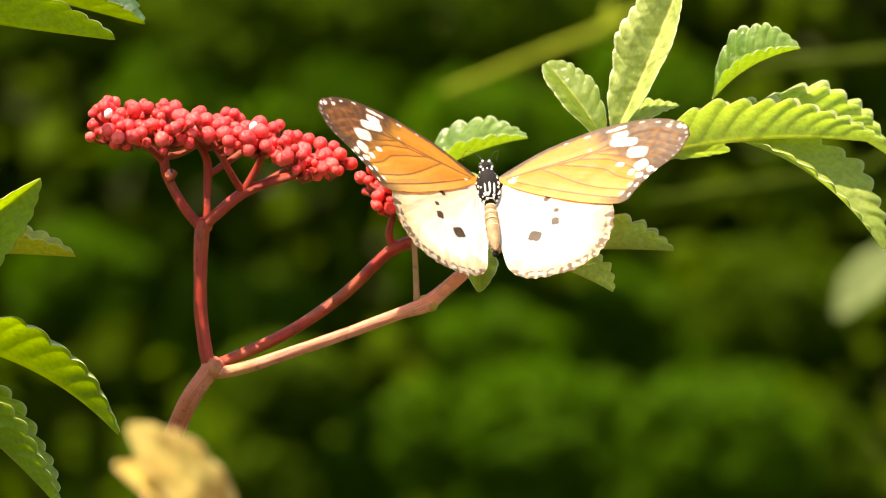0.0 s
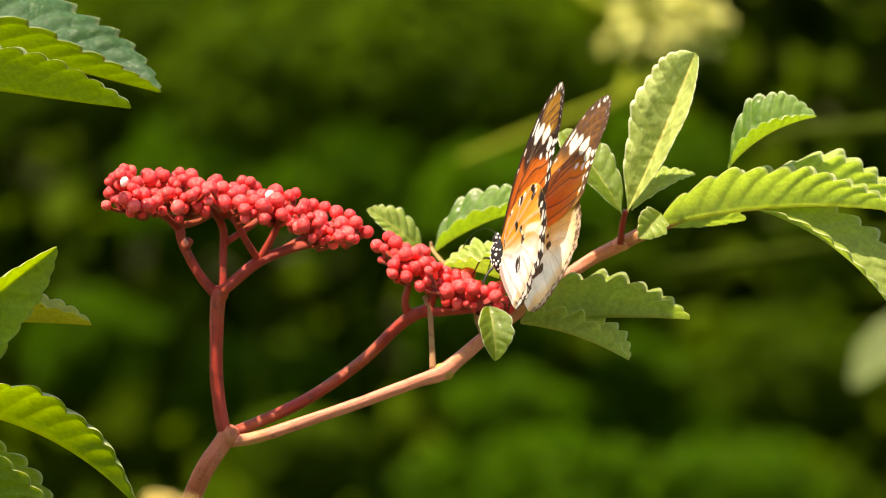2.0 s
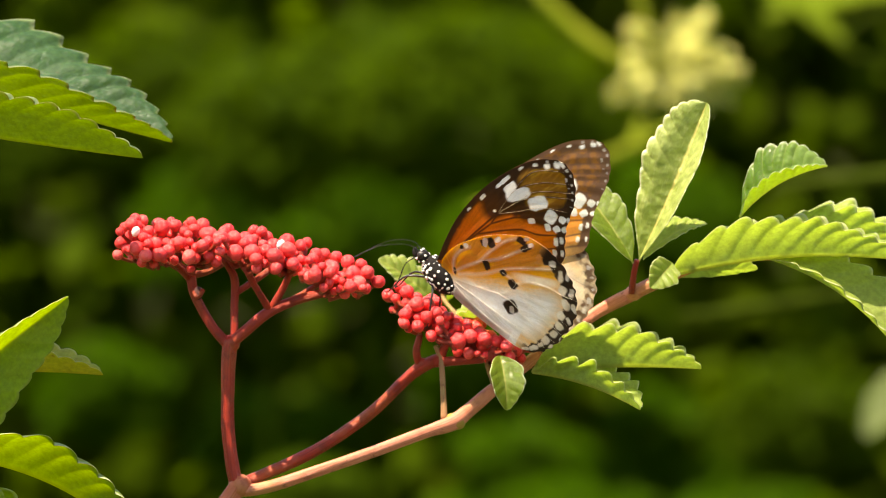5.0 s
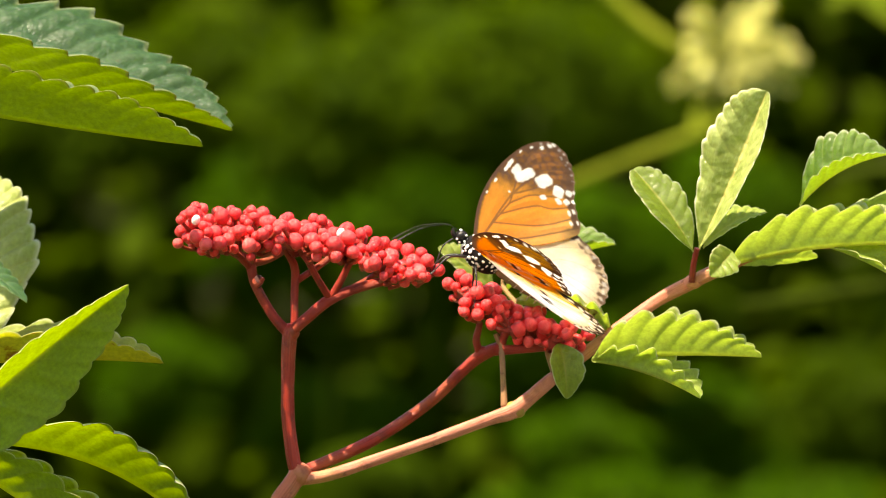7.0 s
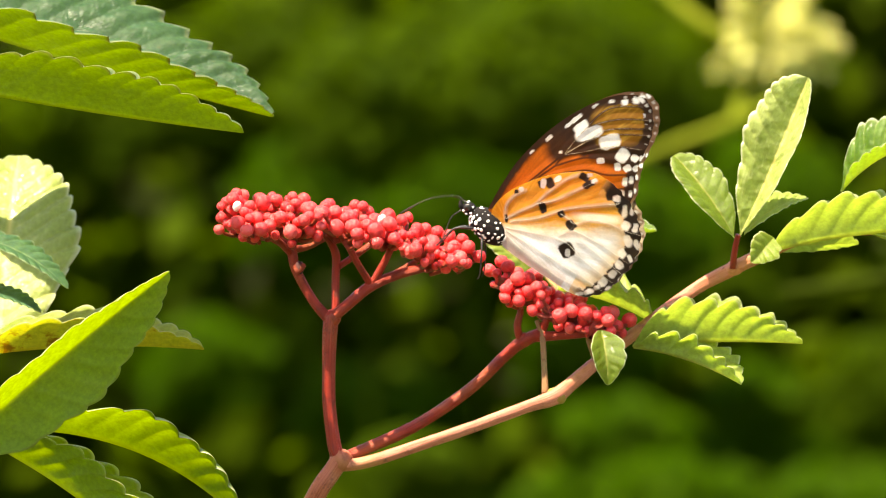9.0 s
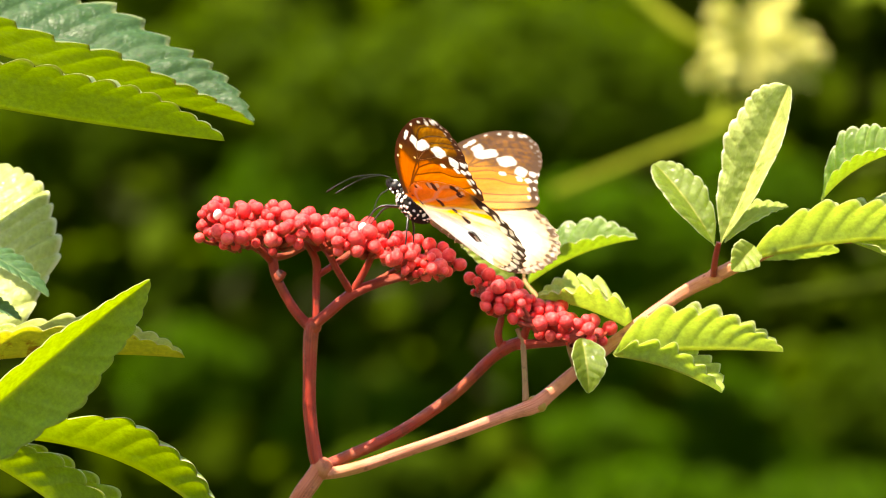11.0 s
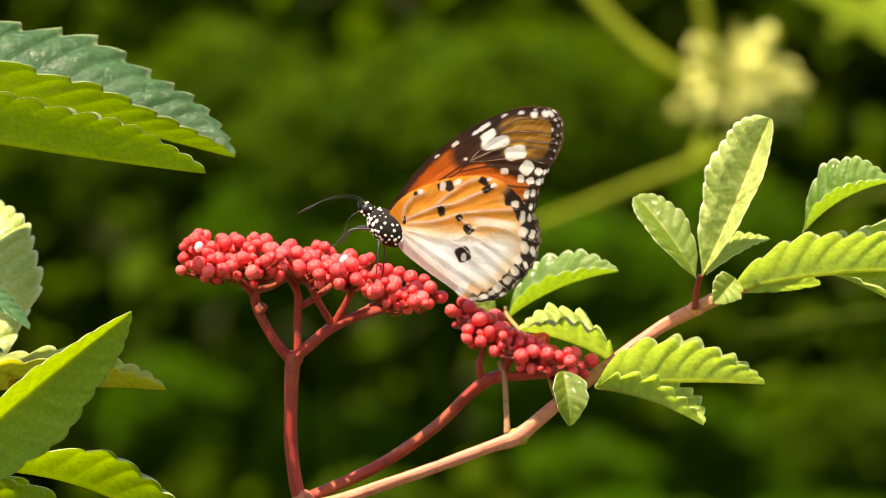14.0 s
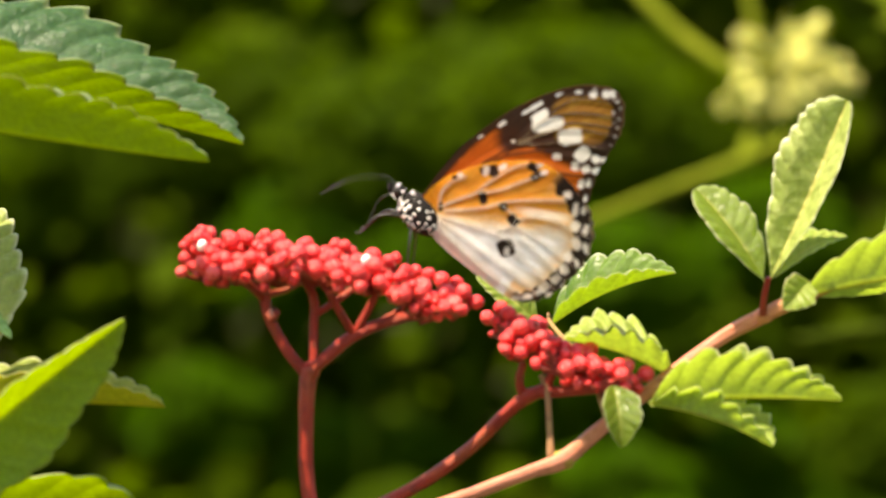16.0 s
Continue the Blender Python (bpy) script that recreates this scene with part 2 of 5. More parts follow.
nt.links.new(warm.outputs[0], thin.inputs[0])
nt.links.new(thin.outputs[0], tr.inputs["Color"])
mx = nt.nodes.new("ShaderNodeMixShader")
mx.inputs[0].default_value = 0.66
nt.links.new(p.outputs[0], mx.inputs[1])
nt.links.new(tr.outputs[0], mx.inputs[2])
nt.links.new(mx.outputs[0], out.inputs[0])
WING = m


def thicket_material(name, low, high, through_col, share=0.35):
    m, nt, out = mat(name)
    geo = nt.nodes.new("ShaderNodeNewGeometry")
    ob = coords(nt, 1.0, "Object")
    c = ramp(nt, geo.outputs["Random Per Island"], [(0.0, low), (1.0, high)]).outputs[0]
    c = mixc(nt, 0.6, c, ramp(nt, noise_of(nt, ob, 30, 3), [(0.3, (0.6, 0.6, 0.6)), (0.7, (1.3, 1.3, 1.3))]).outputs[0], "MULTIPLY")
    p = node(nt, "ShaderNodeBsdfPrincipled", Roughness=0.75)
    p.inputs["Specular IOR Level"].default_value = 0.05
    nt.links.new(c, p.inputs["Base Color"])
    tr = node(nt, "ShaderNodeBsdfTranslucent")
    tr.inputs["Color"].default_value = (*through_col, 1)
    mx = nt.nodes.new("ShaderNodeMixShader")
    mx.inputs[0].default_value = share
    nt.links.new(p.outputs[0], mx.inputs[1])
    nt.links.new(tr.outputs[0], mx.inputs[2])
    nt.links.new(mx.outputs[0], out.inputs[0])
    return m


THICKET = thicket_material("thicket_leaves", (0.024, 0.066, 0.001), (0.042, 0.092, 0.0015), (0.07, 0.19, 0.002), 0.45)
THICKET_OLIVE = thicket_material("olive_thicket_leaves", (0.028, 0.058, 0.001), (0.043, 0.078, 0.0015), (0.085, 0.16, 0.002), 0.45)
THICKET_DEEP = thicket_material("deep_thicket_leaves", (0.034, 0.066, 0.001), (0.054, 0.090, 0.0015), (0.10, 0.18, 0.002), 0.4)
BLOOM = thicket_material("pale_bloom", (0.50, 0.52, 0.12), (0.78, 0.76, 0.30), (0.75, 0.76, 0.2), 0.35)
GRASS_STALK = plain("pale_green_stalk", (0.10, 0.130, 0.008), (0.15, 0.18, 0.014), 60, 0.8, spec=0.05)
DIM_STALK = plain("dim_olive_stalk", (0.020, 0.034, 0.002), (0.030, 0.046, 0.003), 60, 0.8, spec=0.03)
VINE_LEAF = thicket_material("vine_leaf", (0.09, 0.14, 0.008), (0.15, 0.20, 0.014), (0.25, 0.34, 0.02))
PALE_LEAF = thicket_material("pale_leaf", (0.11, 0.15, 0.05), (0.17, 0.21, 0.09), (0.15, 0.2, 0.05))
SOIL = plain("mossy_soil", (0.030, 0.036, 0.014), (0.058, 0.062, 0.022), 0.9, 0.95, 0.6, 0.01, 0.05)

# ---- mesh helpers ----


def part(name, bm, material, parent, label=""):
    """One mesh object from a bmesh or a mesh, under a thing or a part."""
    if isinstance(bm, bmesh.types.BMesh):
        me = bpy.data.meshes.new(name)
        bm.to_mesh(me)
        bm.free()
    else:
        me = bm
    if not me.materials:
        for mm in material if isinstance(material, (list, tuple)) else [material]:
            me.materials.append(mm)
    ob = new(name, me)
    ob.parent = parent
    if label:
        tagged(ob, label)
    return ob


def thing(name, at, label, category, group="", kind=""):
    ob = new(name)
    ob.empty_display_size = 0.01
    ob.location = at
    return tagged(ob, label, category, group, kind)


def spline(points, n):
    """Catmull-Rom through the points; each may carry a radius as fourth number."""
    pts = [np.array(p, float) for p in points]
    pts = [2 * pts[0] - pts[1]] + pts + [2 * pts[-1] - pts[-2]]
    res = []
    for i in range(1, len(pts) - 2):
        a, b, c, d = pts[i - 1:i + 3]
        for k in range(n):
            t = k / n
            res.append(0.5 * ((2 * b) + (c - a) * t + (2 * a - 5 * b + 4 * c - d) * t * t + (3 * b - a - 3 * c + d) * t ** 3))
    res.append(pts[-2])
    return res


def tube(bm, points, n=6, sides=10, ridge=0.05, seed=0, caps=True):
    """A round stalk along points of (x, y, z, radius), in centimetres of the plan, with soft ridges; UV runs along it."""
    uvl = bm.loops.layers.uv.verify()
    line = spline(points, n)
    rings, way = [], 0.0
    prev = None
    for i, p in enumerate(line):
        q = line[min(i + 1, len(line) - 1)][:3] - line[max(i - 1, 0)][:3]
        tan = Vector(q).normalized()
        if prev is None:
            side = tan.cross(Vector((0.3, 1, 0.2))).normalized()
        else:
            side = (prev - tan * prev.dot(tan)).normalized()
        prev = side
        up = tan.cross(side)
        if i:
            way += float(np.linalg.norm(line[i][:3] - line[i - 1][:3]))
        ring = []
        for k in range(sides):
            a = 2 * math.pi * k / sides
            r = p[3] * (1 + ridge * math.sin(3 * a + seed + 0.3 * way) + ridge * 0.5 * math.sin(7 * a + seed * 2) + ridge * 0.8 * noise.noise(Vector((way * 1.7, a, seed * 3.1))))
            c = Vector(p[:3]) + (side * math.cos(a) + up * math.sin(a)) * r
            ring.append(bm.verts.new(c * 0.01))
        rings.append((ring, way))
    for (r0, w0), (r1, w1) in zip(rings, rings[1:]):
        for k in range(sides):
            f = bm.faces.new((r0[k], r0[(k + 1) % sides], r1[(k + 1) % sides], r1[k]))
            f.smooth = True
            for lp, (u, v) in zip(f.loops, ((w0, k), (w0, k + 1), (w1, k + 1), (w1, k))):
                lp[uvl].uv = (u * 0.1, v / sides)
    if caps:
        bm.faces.new(rings[0][0][::-1])
        bm.faces.new(rings[-1][0])
    return bm


def leaf_mesh(L, W, fold=25, arch=0.05, pleats=8, pleat=0.05, tooth=0.10, sharp=1.0, belly=0.42, thick=0.018, curl=0.0, seed=0, top=None, low=None, res=14, veins=0.4, roll=0.06, shingle=False):
    """A toothed, pleated blade of two skins, in centimetres: base at the origin, tip at (L, 0, 0), upper side to +z."""
    nt_, ns = pleats * res, 14
    f = radians(fold)
    rnd = random.Random(seed)
    ph = rnd.random() * 6
    slant = min(0.8, 1.5 * W / L)
    cols = []
    for i in range(nt_ + 1):
        u = i / nt_
        row = []
        for j in range(-ns, ns + 1):
            s = j / ns
            a = abs(s)
            t = u + slant * a * u * (1 - u)
            body = (t ** (belly * 1.5)) * ((1 - t) ** (1.15 - belly)) / ((belly * 1.5 / (belly * 1.5 + 1.15 - belly)) ** (belly * 1.5) * ((1.15 - belly) / (belly * 1.5 + 1.15 - belly)) ** (1.15 - belly))
            edge_phase = (pleats * u + (0.13 if s > 0 else 0)) % 1.0
            if sharp > 1:
                saw = edge_phase ** sharp - 0.5 if edge_phase < 0.86 else (0.86 ** sharp) * (1 - edge_phase) / 0.14 - 0.5
            else:
                saw = math.sin(math.pi * edge_phase ** 1.25) ** 0.7 - 0.5
            w = 0.5 * W * body * (1 + tooth * saw * 1.6 * a ** 3 + 0.05 * math.sin(t * 17 + ph + (2 if s > 0 else 0)) * a)
            vp = pleats * u + (0.13 if s > 0 else 0)
            fr = vp % 1.0
            hump = math.sin(math.pi * fr) * (1 + 0.3 * math.sin(int(vp) * 2.1 + ph))
            if shingle:
                hump = math.sin(math.pi * fr ** 1.9) * (0.5 + 0.9 * a) * (1 + 0.25 * math.sin(int(vp) * 2.1 + ph))
            x = L * t + 0.10 * W * a * (1 - t) * 0.6 + 0.02 * W * saw * a ** 3
            ang = f + radians(curl) * a
            y = s * w * math.cos(ang)
            z = a * w * math.sin(ang)
            # pleats and the rolled margin stand along the blade's own normal
            lift = pleat * W * (hump - 0.5) * (a ** 0.6) * (1 - 0.2 * a ** 4) * min(1, 5 * t, 6 * (1 - t))
            lift -= (roll if s > 0 or roll < 0.1 else 0.0) * W * body * max(0.0, (a - 0.55) / 0.45) ** 2
            k = max(-1.0, min(1.0, s / 0.15))
            y -= k * math.sin(ang) * lift
            z += (1 - abs(k) * (1 - math.cos(ang))) * lift
            z += arch * L * 4 * t * (1 - t)
            vein = max(0.0, 1 - a / 0.045 / (1.3 - t)) if a < 0.2 else 0.0
            vein = max(vein, veins * max(0.0, 1 - min(fr, 1 - fr) / 0.09))
            rim = 0.6 if a > 0.985 else 0.0
            row.append((Vector((x, y, z)), t, s, vein, rim, ang))
        cols.append(row)
    me = bpy.data.meshes.new("leaf")
    nv = 2 * ns + 1
    verts, info = [], []
    for side in (0, 1):
        for i, row in enumerate(cols):
            for j, (p, t, s, v, r, ang) in enumerate(row):
                dz = 0 if side == 0 else -thick * (1.0 if abs(s) < 1 and 0 < t < 1 else 0.4) - (0.035 * W ** 0.5 * max(0, 1 - abs(s) / 0.12) * (1 - 0.8 * t) if side else 0)
                k = max(-1.0, min(1.0, s / 0.15))
                verts.append((p + Vector((0, -k * math.sin(ang) * dz, (1 - abs(k) * (1 - math.cos(ang))) * dz))) * 0.01)
                info.append((v, r))
    faces, mats = [], []
    base = (nt_ + 1) * nv
    for i in range(nt_):
        for j in range(nv - 1):
            a, b, c, d = i * nv + j, (i + 1) * nv + j, (i + 1) * nv + j + 1, i * nv + j + 1
            faces.append((a, b, c, d)), mats.append(0)
            faces.append((base + a, base + d, base + c, base + b)), mats.append(1)
        for j in (0, nv - 1):
            a, b = i * nv + j, (i + 1) * nv + j
            faces.append((a, base + a, base + b, b) if j == 0 else (a, b, base + b, base + a)), mats.append(0)
    me.from_pydata(verts, [], faces)
    me.materials.append(top), me.materials.append(low)
    me.polygons.foreach_set("material_index", mats)
    me.polygons.foreach_set("use_smooth", [True] * len(faces))
    at = me.attributes.new("vein", "FLOAT_COLOR", "POINT")
    at.data.foreach_set("color", np.array([(v, r, 0, 1) for v, r in info], np.float32).ravel())
    uvl = me.uv_layers.new(name="UVMap")
    uvs = [((k % base) // nv / nt_, (k % base) % nv / (nv - 1)) for k in range(len(verts))]
    loops = np.zeros(len(me.loops), np.int32)
    me.loops.foreach_get("vertex_index", loops)
    uvl.data.foreach_set("uv", np.array(uvs, np.float32)[loops].ravel())
    me.update()
    return me


def set_between(ob, base, tip, facing):
    """Lay a leaf from base to tip (plan centimetres), its upper side towards facing."""
    a, b = cm(base), cm(tip)
    x = (b - a).normalized()
    z = Vector(facing)
    z = (z - x * z.dot(x)).normalized()
    y = z.cross(x)
    m = Matrix((x, y, z)).transposed().to_4x4()
    m.translation = a
    ob.matrix_basis = Matrix.Translation(-ob.parent.location) @ m
    return ob


def leaf(parent, base, tip, W, facing, label="", name="leaf", top=None, low=None, **kw):
    L = (cm(tip) - cm(base)).length * 100
    kw.setdefault("seed", int(abs(base[0] * 13 + tip[2] * 7)))
    ob = part(name, leaf_mesh(L, W, top=top or LEAF_TOP, low=low or LEAF_LOW, **kw), [], parent, label)
    return set_between(ob, base, tip, facing)

# ---- ground and thicket ----


def ground():
    """Soil that rises behind the thicket into an overgrown bank."""
    bm = bmesh.new()
    n = 90
    grid = []
    for i in range(n + 1):
        row = []
        for j in range(n + 1):
            x, y = (i / n - 0.5) * 80, -20 + 66 * (j / n)
            k = min(1, max(0, (y - 13.0) / 9.0))
            z = 0.05 * noise.noise(Vector((x * 0.5, y * 0.5, 0))) + 6.5 * k * k * (3 - 2 * k) * (1 + 0.2 * noise.noise(Vector((x * 0.2, y * 0.2, 3)))) + 0.5 * k * noise.noise(Vector((x * 0.9, y * 0.9, 7)))
            row.append(bm.verts.new((x, y, z)))
        grid.append(row)
    for i in range(n):
        for j in range(n):
            bm.faces.new((grid[i][j], grid[i + 1][j], grid[i + 1][j + 1], grid[i][j + 1])).smooth = True
    ob = part("ground", bm, SOIL, None)
    return tagged(ob, "mossy ground rising to an overgrown green bank", "ground", kind="structure")


def simple_leaf_blade(rnd, verts, faces, c, L, W, direction, normal):
    x = direction.normalized()
    z = (normal - x * normal.dot(x)).normalized()
    y = z.cross(x)
    k0 = len(verts)
    prof = ((0, 0.02), (0.2, 0.75), (0.5, 1.0), (0.78, 0.62), (1, 0.02))
    for t, w in prof:
        for s in (-1, 0, 1):
            v = c + x * (L * (t - 0.5)) + y * (s * w * W / 2) + z * (0.18 * W * abs(s) * w - 0.15 * L * (t - 0.5) ** 2)
            verts.append(v)
    for i in range(4):
        for j in range(2):
            a = k0 + i * 3 + j
            faces.append((a, a + 3, a + 4, a + 1))


def leafage(name, label, clumps, size, seed, material, feet=True):
    """Leaves packed in the shells of uneven clumps (x, y, z, radius, count), each on a thin stem from the ground; sunlit above and dark beneath."""
    rnd = random.Random(seed)
    verts, faces = [], []
    for x, y, z, r, count in clumps:
        c = Vector((x, y, z))
        for _ in range(count):
            d = Vector((rnd.gauss(0, 1), rnd.gauss(0, 1), rnd.gauss(0, 1))).normalized()
            k = r * (0.55 + 0.45 * rnd.random() ** 0.5) * (1 + 0.35 * noise.noise(d * 1.8 + c * 3))
            L = rnd.uniform(*size)
            p = c + Vector((d.x * 1.15, d.y, d.z * 0.85)) * k
            way = Vector((d.x + rnd.gauss(0, 0.6), d.y + rnd.gauss(0, 0.6), rnd.gauss(-0.3, 0.3)))
            simple_leaf_blade(rnd, verts, faces, p, L, L * rnd.uniform(0.6, 0.85), way, Vector((rnd.gauss(0, 0.3) + d.x * 0.5, rnd.gauss(-0.25, 0.3) + d.y * 0.5, 1)))
        if feet:
            k0, w = len(verts), 0.003
            for zz in (0.0, z):
                verts.extend((Vector((x - w, y, zz)), Vector((x + w, y - w, zz)), Vector((x + w, y + w, zz))))
            faces.extend(((k0, k0 + 1, k0 + 4, k0 + 3), (k0 + 1, k0 + 2, k0 + 5, k0 + 4), (k0 + 2, k0, k0 + 3, k0 + 5)))
    me = bpy.data.meshes.new(name)
    me.from_pydata(verts, [], faces)
    me.polygons.foreach_set("use_smooth", [True] * len(faces))
    return tagged(part(name, me, material, None), label, "foliage", kind="stuff")


def hedge(name, label, box, count, size, seed, material):
    """A deep stand of leaves that fills a box of the plan."""
    rnd = random.Random(seed)
    verts, faces = [], []
    for _ in range(count):
        c = Vector([rnd.uniform(a, b) for a, b in box])
        L = rnd.uniform(*size)
        simple_leaf_blade(rnd, verts, faces, c, L, L * rnd.uniform(0.6, 0.9), Vector((rnd.gauss(0, 1), rnd.gauss(0, 0.7), rnd.gauss(-0.35, 0.5))), Vector((rnd.gauss(0, 0.35), rnd.gauss(-0.5, 0.35), 1)))
    me = bpy.data.meshes.new(name)
    me.from_pydata(verts, [], faces)
    me.polygons.foreach_set("use_smooth", [True] * len(faces))
    return tagged(part(name, me, material, None), label, "foliage", kind="stuff")


ground()
leafage("foliage", "sunlit mid-green leaf clumps in the thicket", [(0.28, 8.0, 0.82, 0.102, 1015), (0.53, 8.1, 0.79, 0.119, 1219), (0.16, 8.3, 0.80, 0.089, 882), (0.42, 8.6, 0.96, 0.075, 756), (0.22, 8.2, 0.92, 0.080, 799), (0.45, 8.8, 0.78, 0.197, 2538), (0.22, 8.4, 1.22, 0.115, 1164), (-0.16, 9.2, 0.93, 0.107, 1063), (0.20, 9.6, 1.02, 0.111, 1110), (-0.26, 9.8, 1.26, 0.131, 1381), (0.00, 9.2, 1.25, 0.115, 1170), (0.30, 8.4, 0.69, 0.123, 1269), (-0.00, 9.3, 0.71, 0.117, 1183), (-0.44, 9.8, 1.00, 0.103, 1024), (0.48, 9.4, 1.28, 0.109, 1086)], (0.016, 0.038), 5, THICKET)
leafage("foliage", "sunlit olive-green leaf clumps in the thicket", [(0.14, 8.6, 1.44, 0.176, 2122), (-0.15, 8.5, 1.41, 0.133, 1401), (-0.34, 9.0, 1.47, 0.131, 1372), (-0.09, 8.4, 0.86, 0.082, 814), (0.62, 8.5, 0.98, 0.108, 1078), (0.00, 9.3, 1.51, 0.117, 1183), (-0.16, 8.4, 0.72, 0.107, 1065), (0.67, 9.0, 0.70, 0.148, 1635), (-0.55, 8.8, 1.42, 0.145, 1590), (0.40, 9.7, 1.11, 0.084, 828), (0.51, 9.8, 1.47, 0.084, 834)], (0.016, 0.038), 7, THICKET_OLIVE)
hedge("foliage", "deep shaded undergrowth closing the view", ((-1.9, 1.9), (10.6, 12.2), (0.0, 2.5)), 34000, (0.05, 0.11), 6, THICKET_DEEP)
# added leaves above the view, only to keep sun off the undergrowth
hedge("foliage", "unseen leaf canopy added to shade the undergrowth", ((-3.2, 2.4), (9.4, 12.6), (2.7, 3.4)), 500, (0.10, 0.20), 8, THICKET_DEEP)
# ---- blurred things behind ----


def far_stalk(points, label, material=None):
    root = thing("grass_stalk", cm(points[0]), label, "stalk", "pale stalks behind the buds")
    ob = part("stalk", tube(bmesh.new(), points, 6, 10, 0.06, 3), material or GRASS_STALK, None)
    for v in ob.data.vertices:
        v.co -= cm(points[0]) - Vector((0, 0, HEIGHT))
    ob.parent = root
    return root


def pale_inflorescence():
    c = (15.79, 215.0, 10.98)
    root = thing("flower_head", cm(c), "pale yellow-green flower head out of focus on thin stalks", "flower")
    rnd = random.Random(4)
    for i in range(120):
        a, b = rnd.uniform(0, 6.28), rnd.gauss(0, 0.5)
        d = Vector((math.cos(a) * math.cos(b), math.sin(a) * math.cos(b) * 0.7, math.sin(b)))
        r = rnd.uniform(0.2, 1.0)
        ob = part("petal", leaf_mesh(rnd.uniform(1.0, 2.0), rnd.uniform(0.6, 1.0), 20, 0.05, 3, 0.03, 0.02, seed=i, top=BLOOM, low=BLOOM, res=3), [], root)
        x = d
        z = Vector((rnd.gauss(0, 0.5), -0.3 + rnd.gauss(0, 0.5), 1))
        z = (z - x * z.dot(x)).normalized()
        m = Matrix((x, z.cross(x), z)).transposed().to_4x4()
        m.translation = Vector((d.x * r * 2.6, d.y * r * 1.6, d.z * r * 2.1)) * 0.01
        ob.matrix_basis = m
    for pts in (((15.20, 215.0, 10.54), (12.94, 215.0, 11.44), (9.68, 216.5, 14.06), (5.33, 218.0, 19.10)), ((15.05, 215.0, 11.44), (14.36, 215.0, 13.85), (13.70, 215.0, 18.34)),
                ((14.88, 215.0, 9.63), (14.36, 215.0, 8.13), (13.87, 213.5, 6.75))):
        q = [(p[0] - c[0], p[1] - c[1], p[2] - c[2], 0.36) for p in pts]
        part("stalk", tube(bmesh.new(), q, 6, 8, 0.05, 2), GRASS_STALK, root)
    return root


flower = pale_inflorescence()
far_stalk([(*(5.25, 213.5, 3.31), 0.23), (*(9.45, 213.5, 4.96), 0.30), (*(13.18, 213.5, 6.37), 0.36), (*(14.68, 213.5, 7.05), 0.33), (*(16.40, 215.0, 7.84), 0.33)], "pale green grass stalk out of focus")
far_stalk([(*(13.88, 160.00, -2.01), 0.18), (*(17.70, 160.00, -1.50), 0.24), (*(23.29, 160.00, -0.61), 0.24), (*(28.38, 160.00, 0.28), 0.3), (45.0, 164.0, -8.0, 0.3), (54.0, 166.0, -50.0, 0.35), (56.0, 166.0, -121.0, 0.4)], "dim grey-green stalk far out of focus", DIM_STALK)
far_stalk([(*(18.80, 170.00, 3.97), 0.30), (*(22.74, 170.00, 4.36), 0.4), (*(29.31, 170.00, 4.49), 0.4), (46.0, 172.0, 2.0, 0.4), (58.0, 174.0, -45.0, 0.4), (60.0, 174.0, -121.0, 0.45)], "dim olive stalk far out of focus", DIM_STALK)

weed = thing("weed", cm((30.04, 224.0, -9.82)), "pale green weed leaves out of focus behind", "plant")
leaf(weed, (30.96, 224.0, -4.89), (26.81, 224.0, -8.89), 2.8, (-0.2, -0.7, 0.6), top=PALE_LEAF, low=PALE_LEAF, pleats=5, res=4)
vine = thing("vine", cm((25.11, 224.0, 17.89)), "bright yellow-green vine leaves out of focus above", "plant")
leaf(vine, (26.35, 224.0, 11.73), (15.57, 224.0, 17.58), 4.6, (0.1, -0.3, 0.9), top=VINE_LEAF, low=VINE_LEAF, pleats=6, res=4)
leaf(vine, (30.33, 231.5, 15.74), (21.85, 231.5, 14.16), 4.1, (0.1, -0.5, 0.8), top=VINE_LEAF, low=VINE_LEAF, pleats=6, res=4)

# ---- the budding shrub ----
HOME = cm((-2.63, 0.00, -4.51))
shrub = thing("flowering_shrub", HOME, "red-stalked shrub with coral red bud heads and toothed leaves", "shrub")


def stalk(points, material, label, seed, name="stem", sides=24, ridge=0.075, parent=None):
    q = [(p[0][0], p[0][1], p[0][2], p[1]) for p in points]
    ob = part(name, tube(bmesh.new(), q, 8, sides, ridge, seed), material, parent or shrub, label)
    ob.matrix_basis = Matrix.Translation(Vector((0, 0, HEIGHT)) - (parent or shrub).location)
    return ob


stalk([((-9.0, 9.0, -121.0), 0.5), ((-9.5, 8.0, -85.0), 0.42), ((-7.5, 5.5, -45.0), 0.32), ((-6.0, 3.5, -22.0), 0.26), ((-4.94, 2.00, -9.76), 0.22), ((-4.17, 1.00, -7.27), 0.21), ((-3.42, 0.00, -5.41), 0.205), ((-3.00, 0.00, -4.75), 0.20), ((-2.76, 0.00, -4.39), 0.18)], STEM_BASE, "salmon-brown main stalk with green streaks", 1)
stalk([((-2.76, 0.00, -4.59), 0.15), ((-2.94, 0.00, -4.33), 0.15), ((-3.07, 0.00, -3.36), 0.142), ((-3.08, 0.00, -2.40), 0.145), ((-3.05, 0.00, -1.61), 0.16), ((-2.99, 0.00, -1.37), 0.12)], STEM_RED, "dark red upright flower stalk", 2)
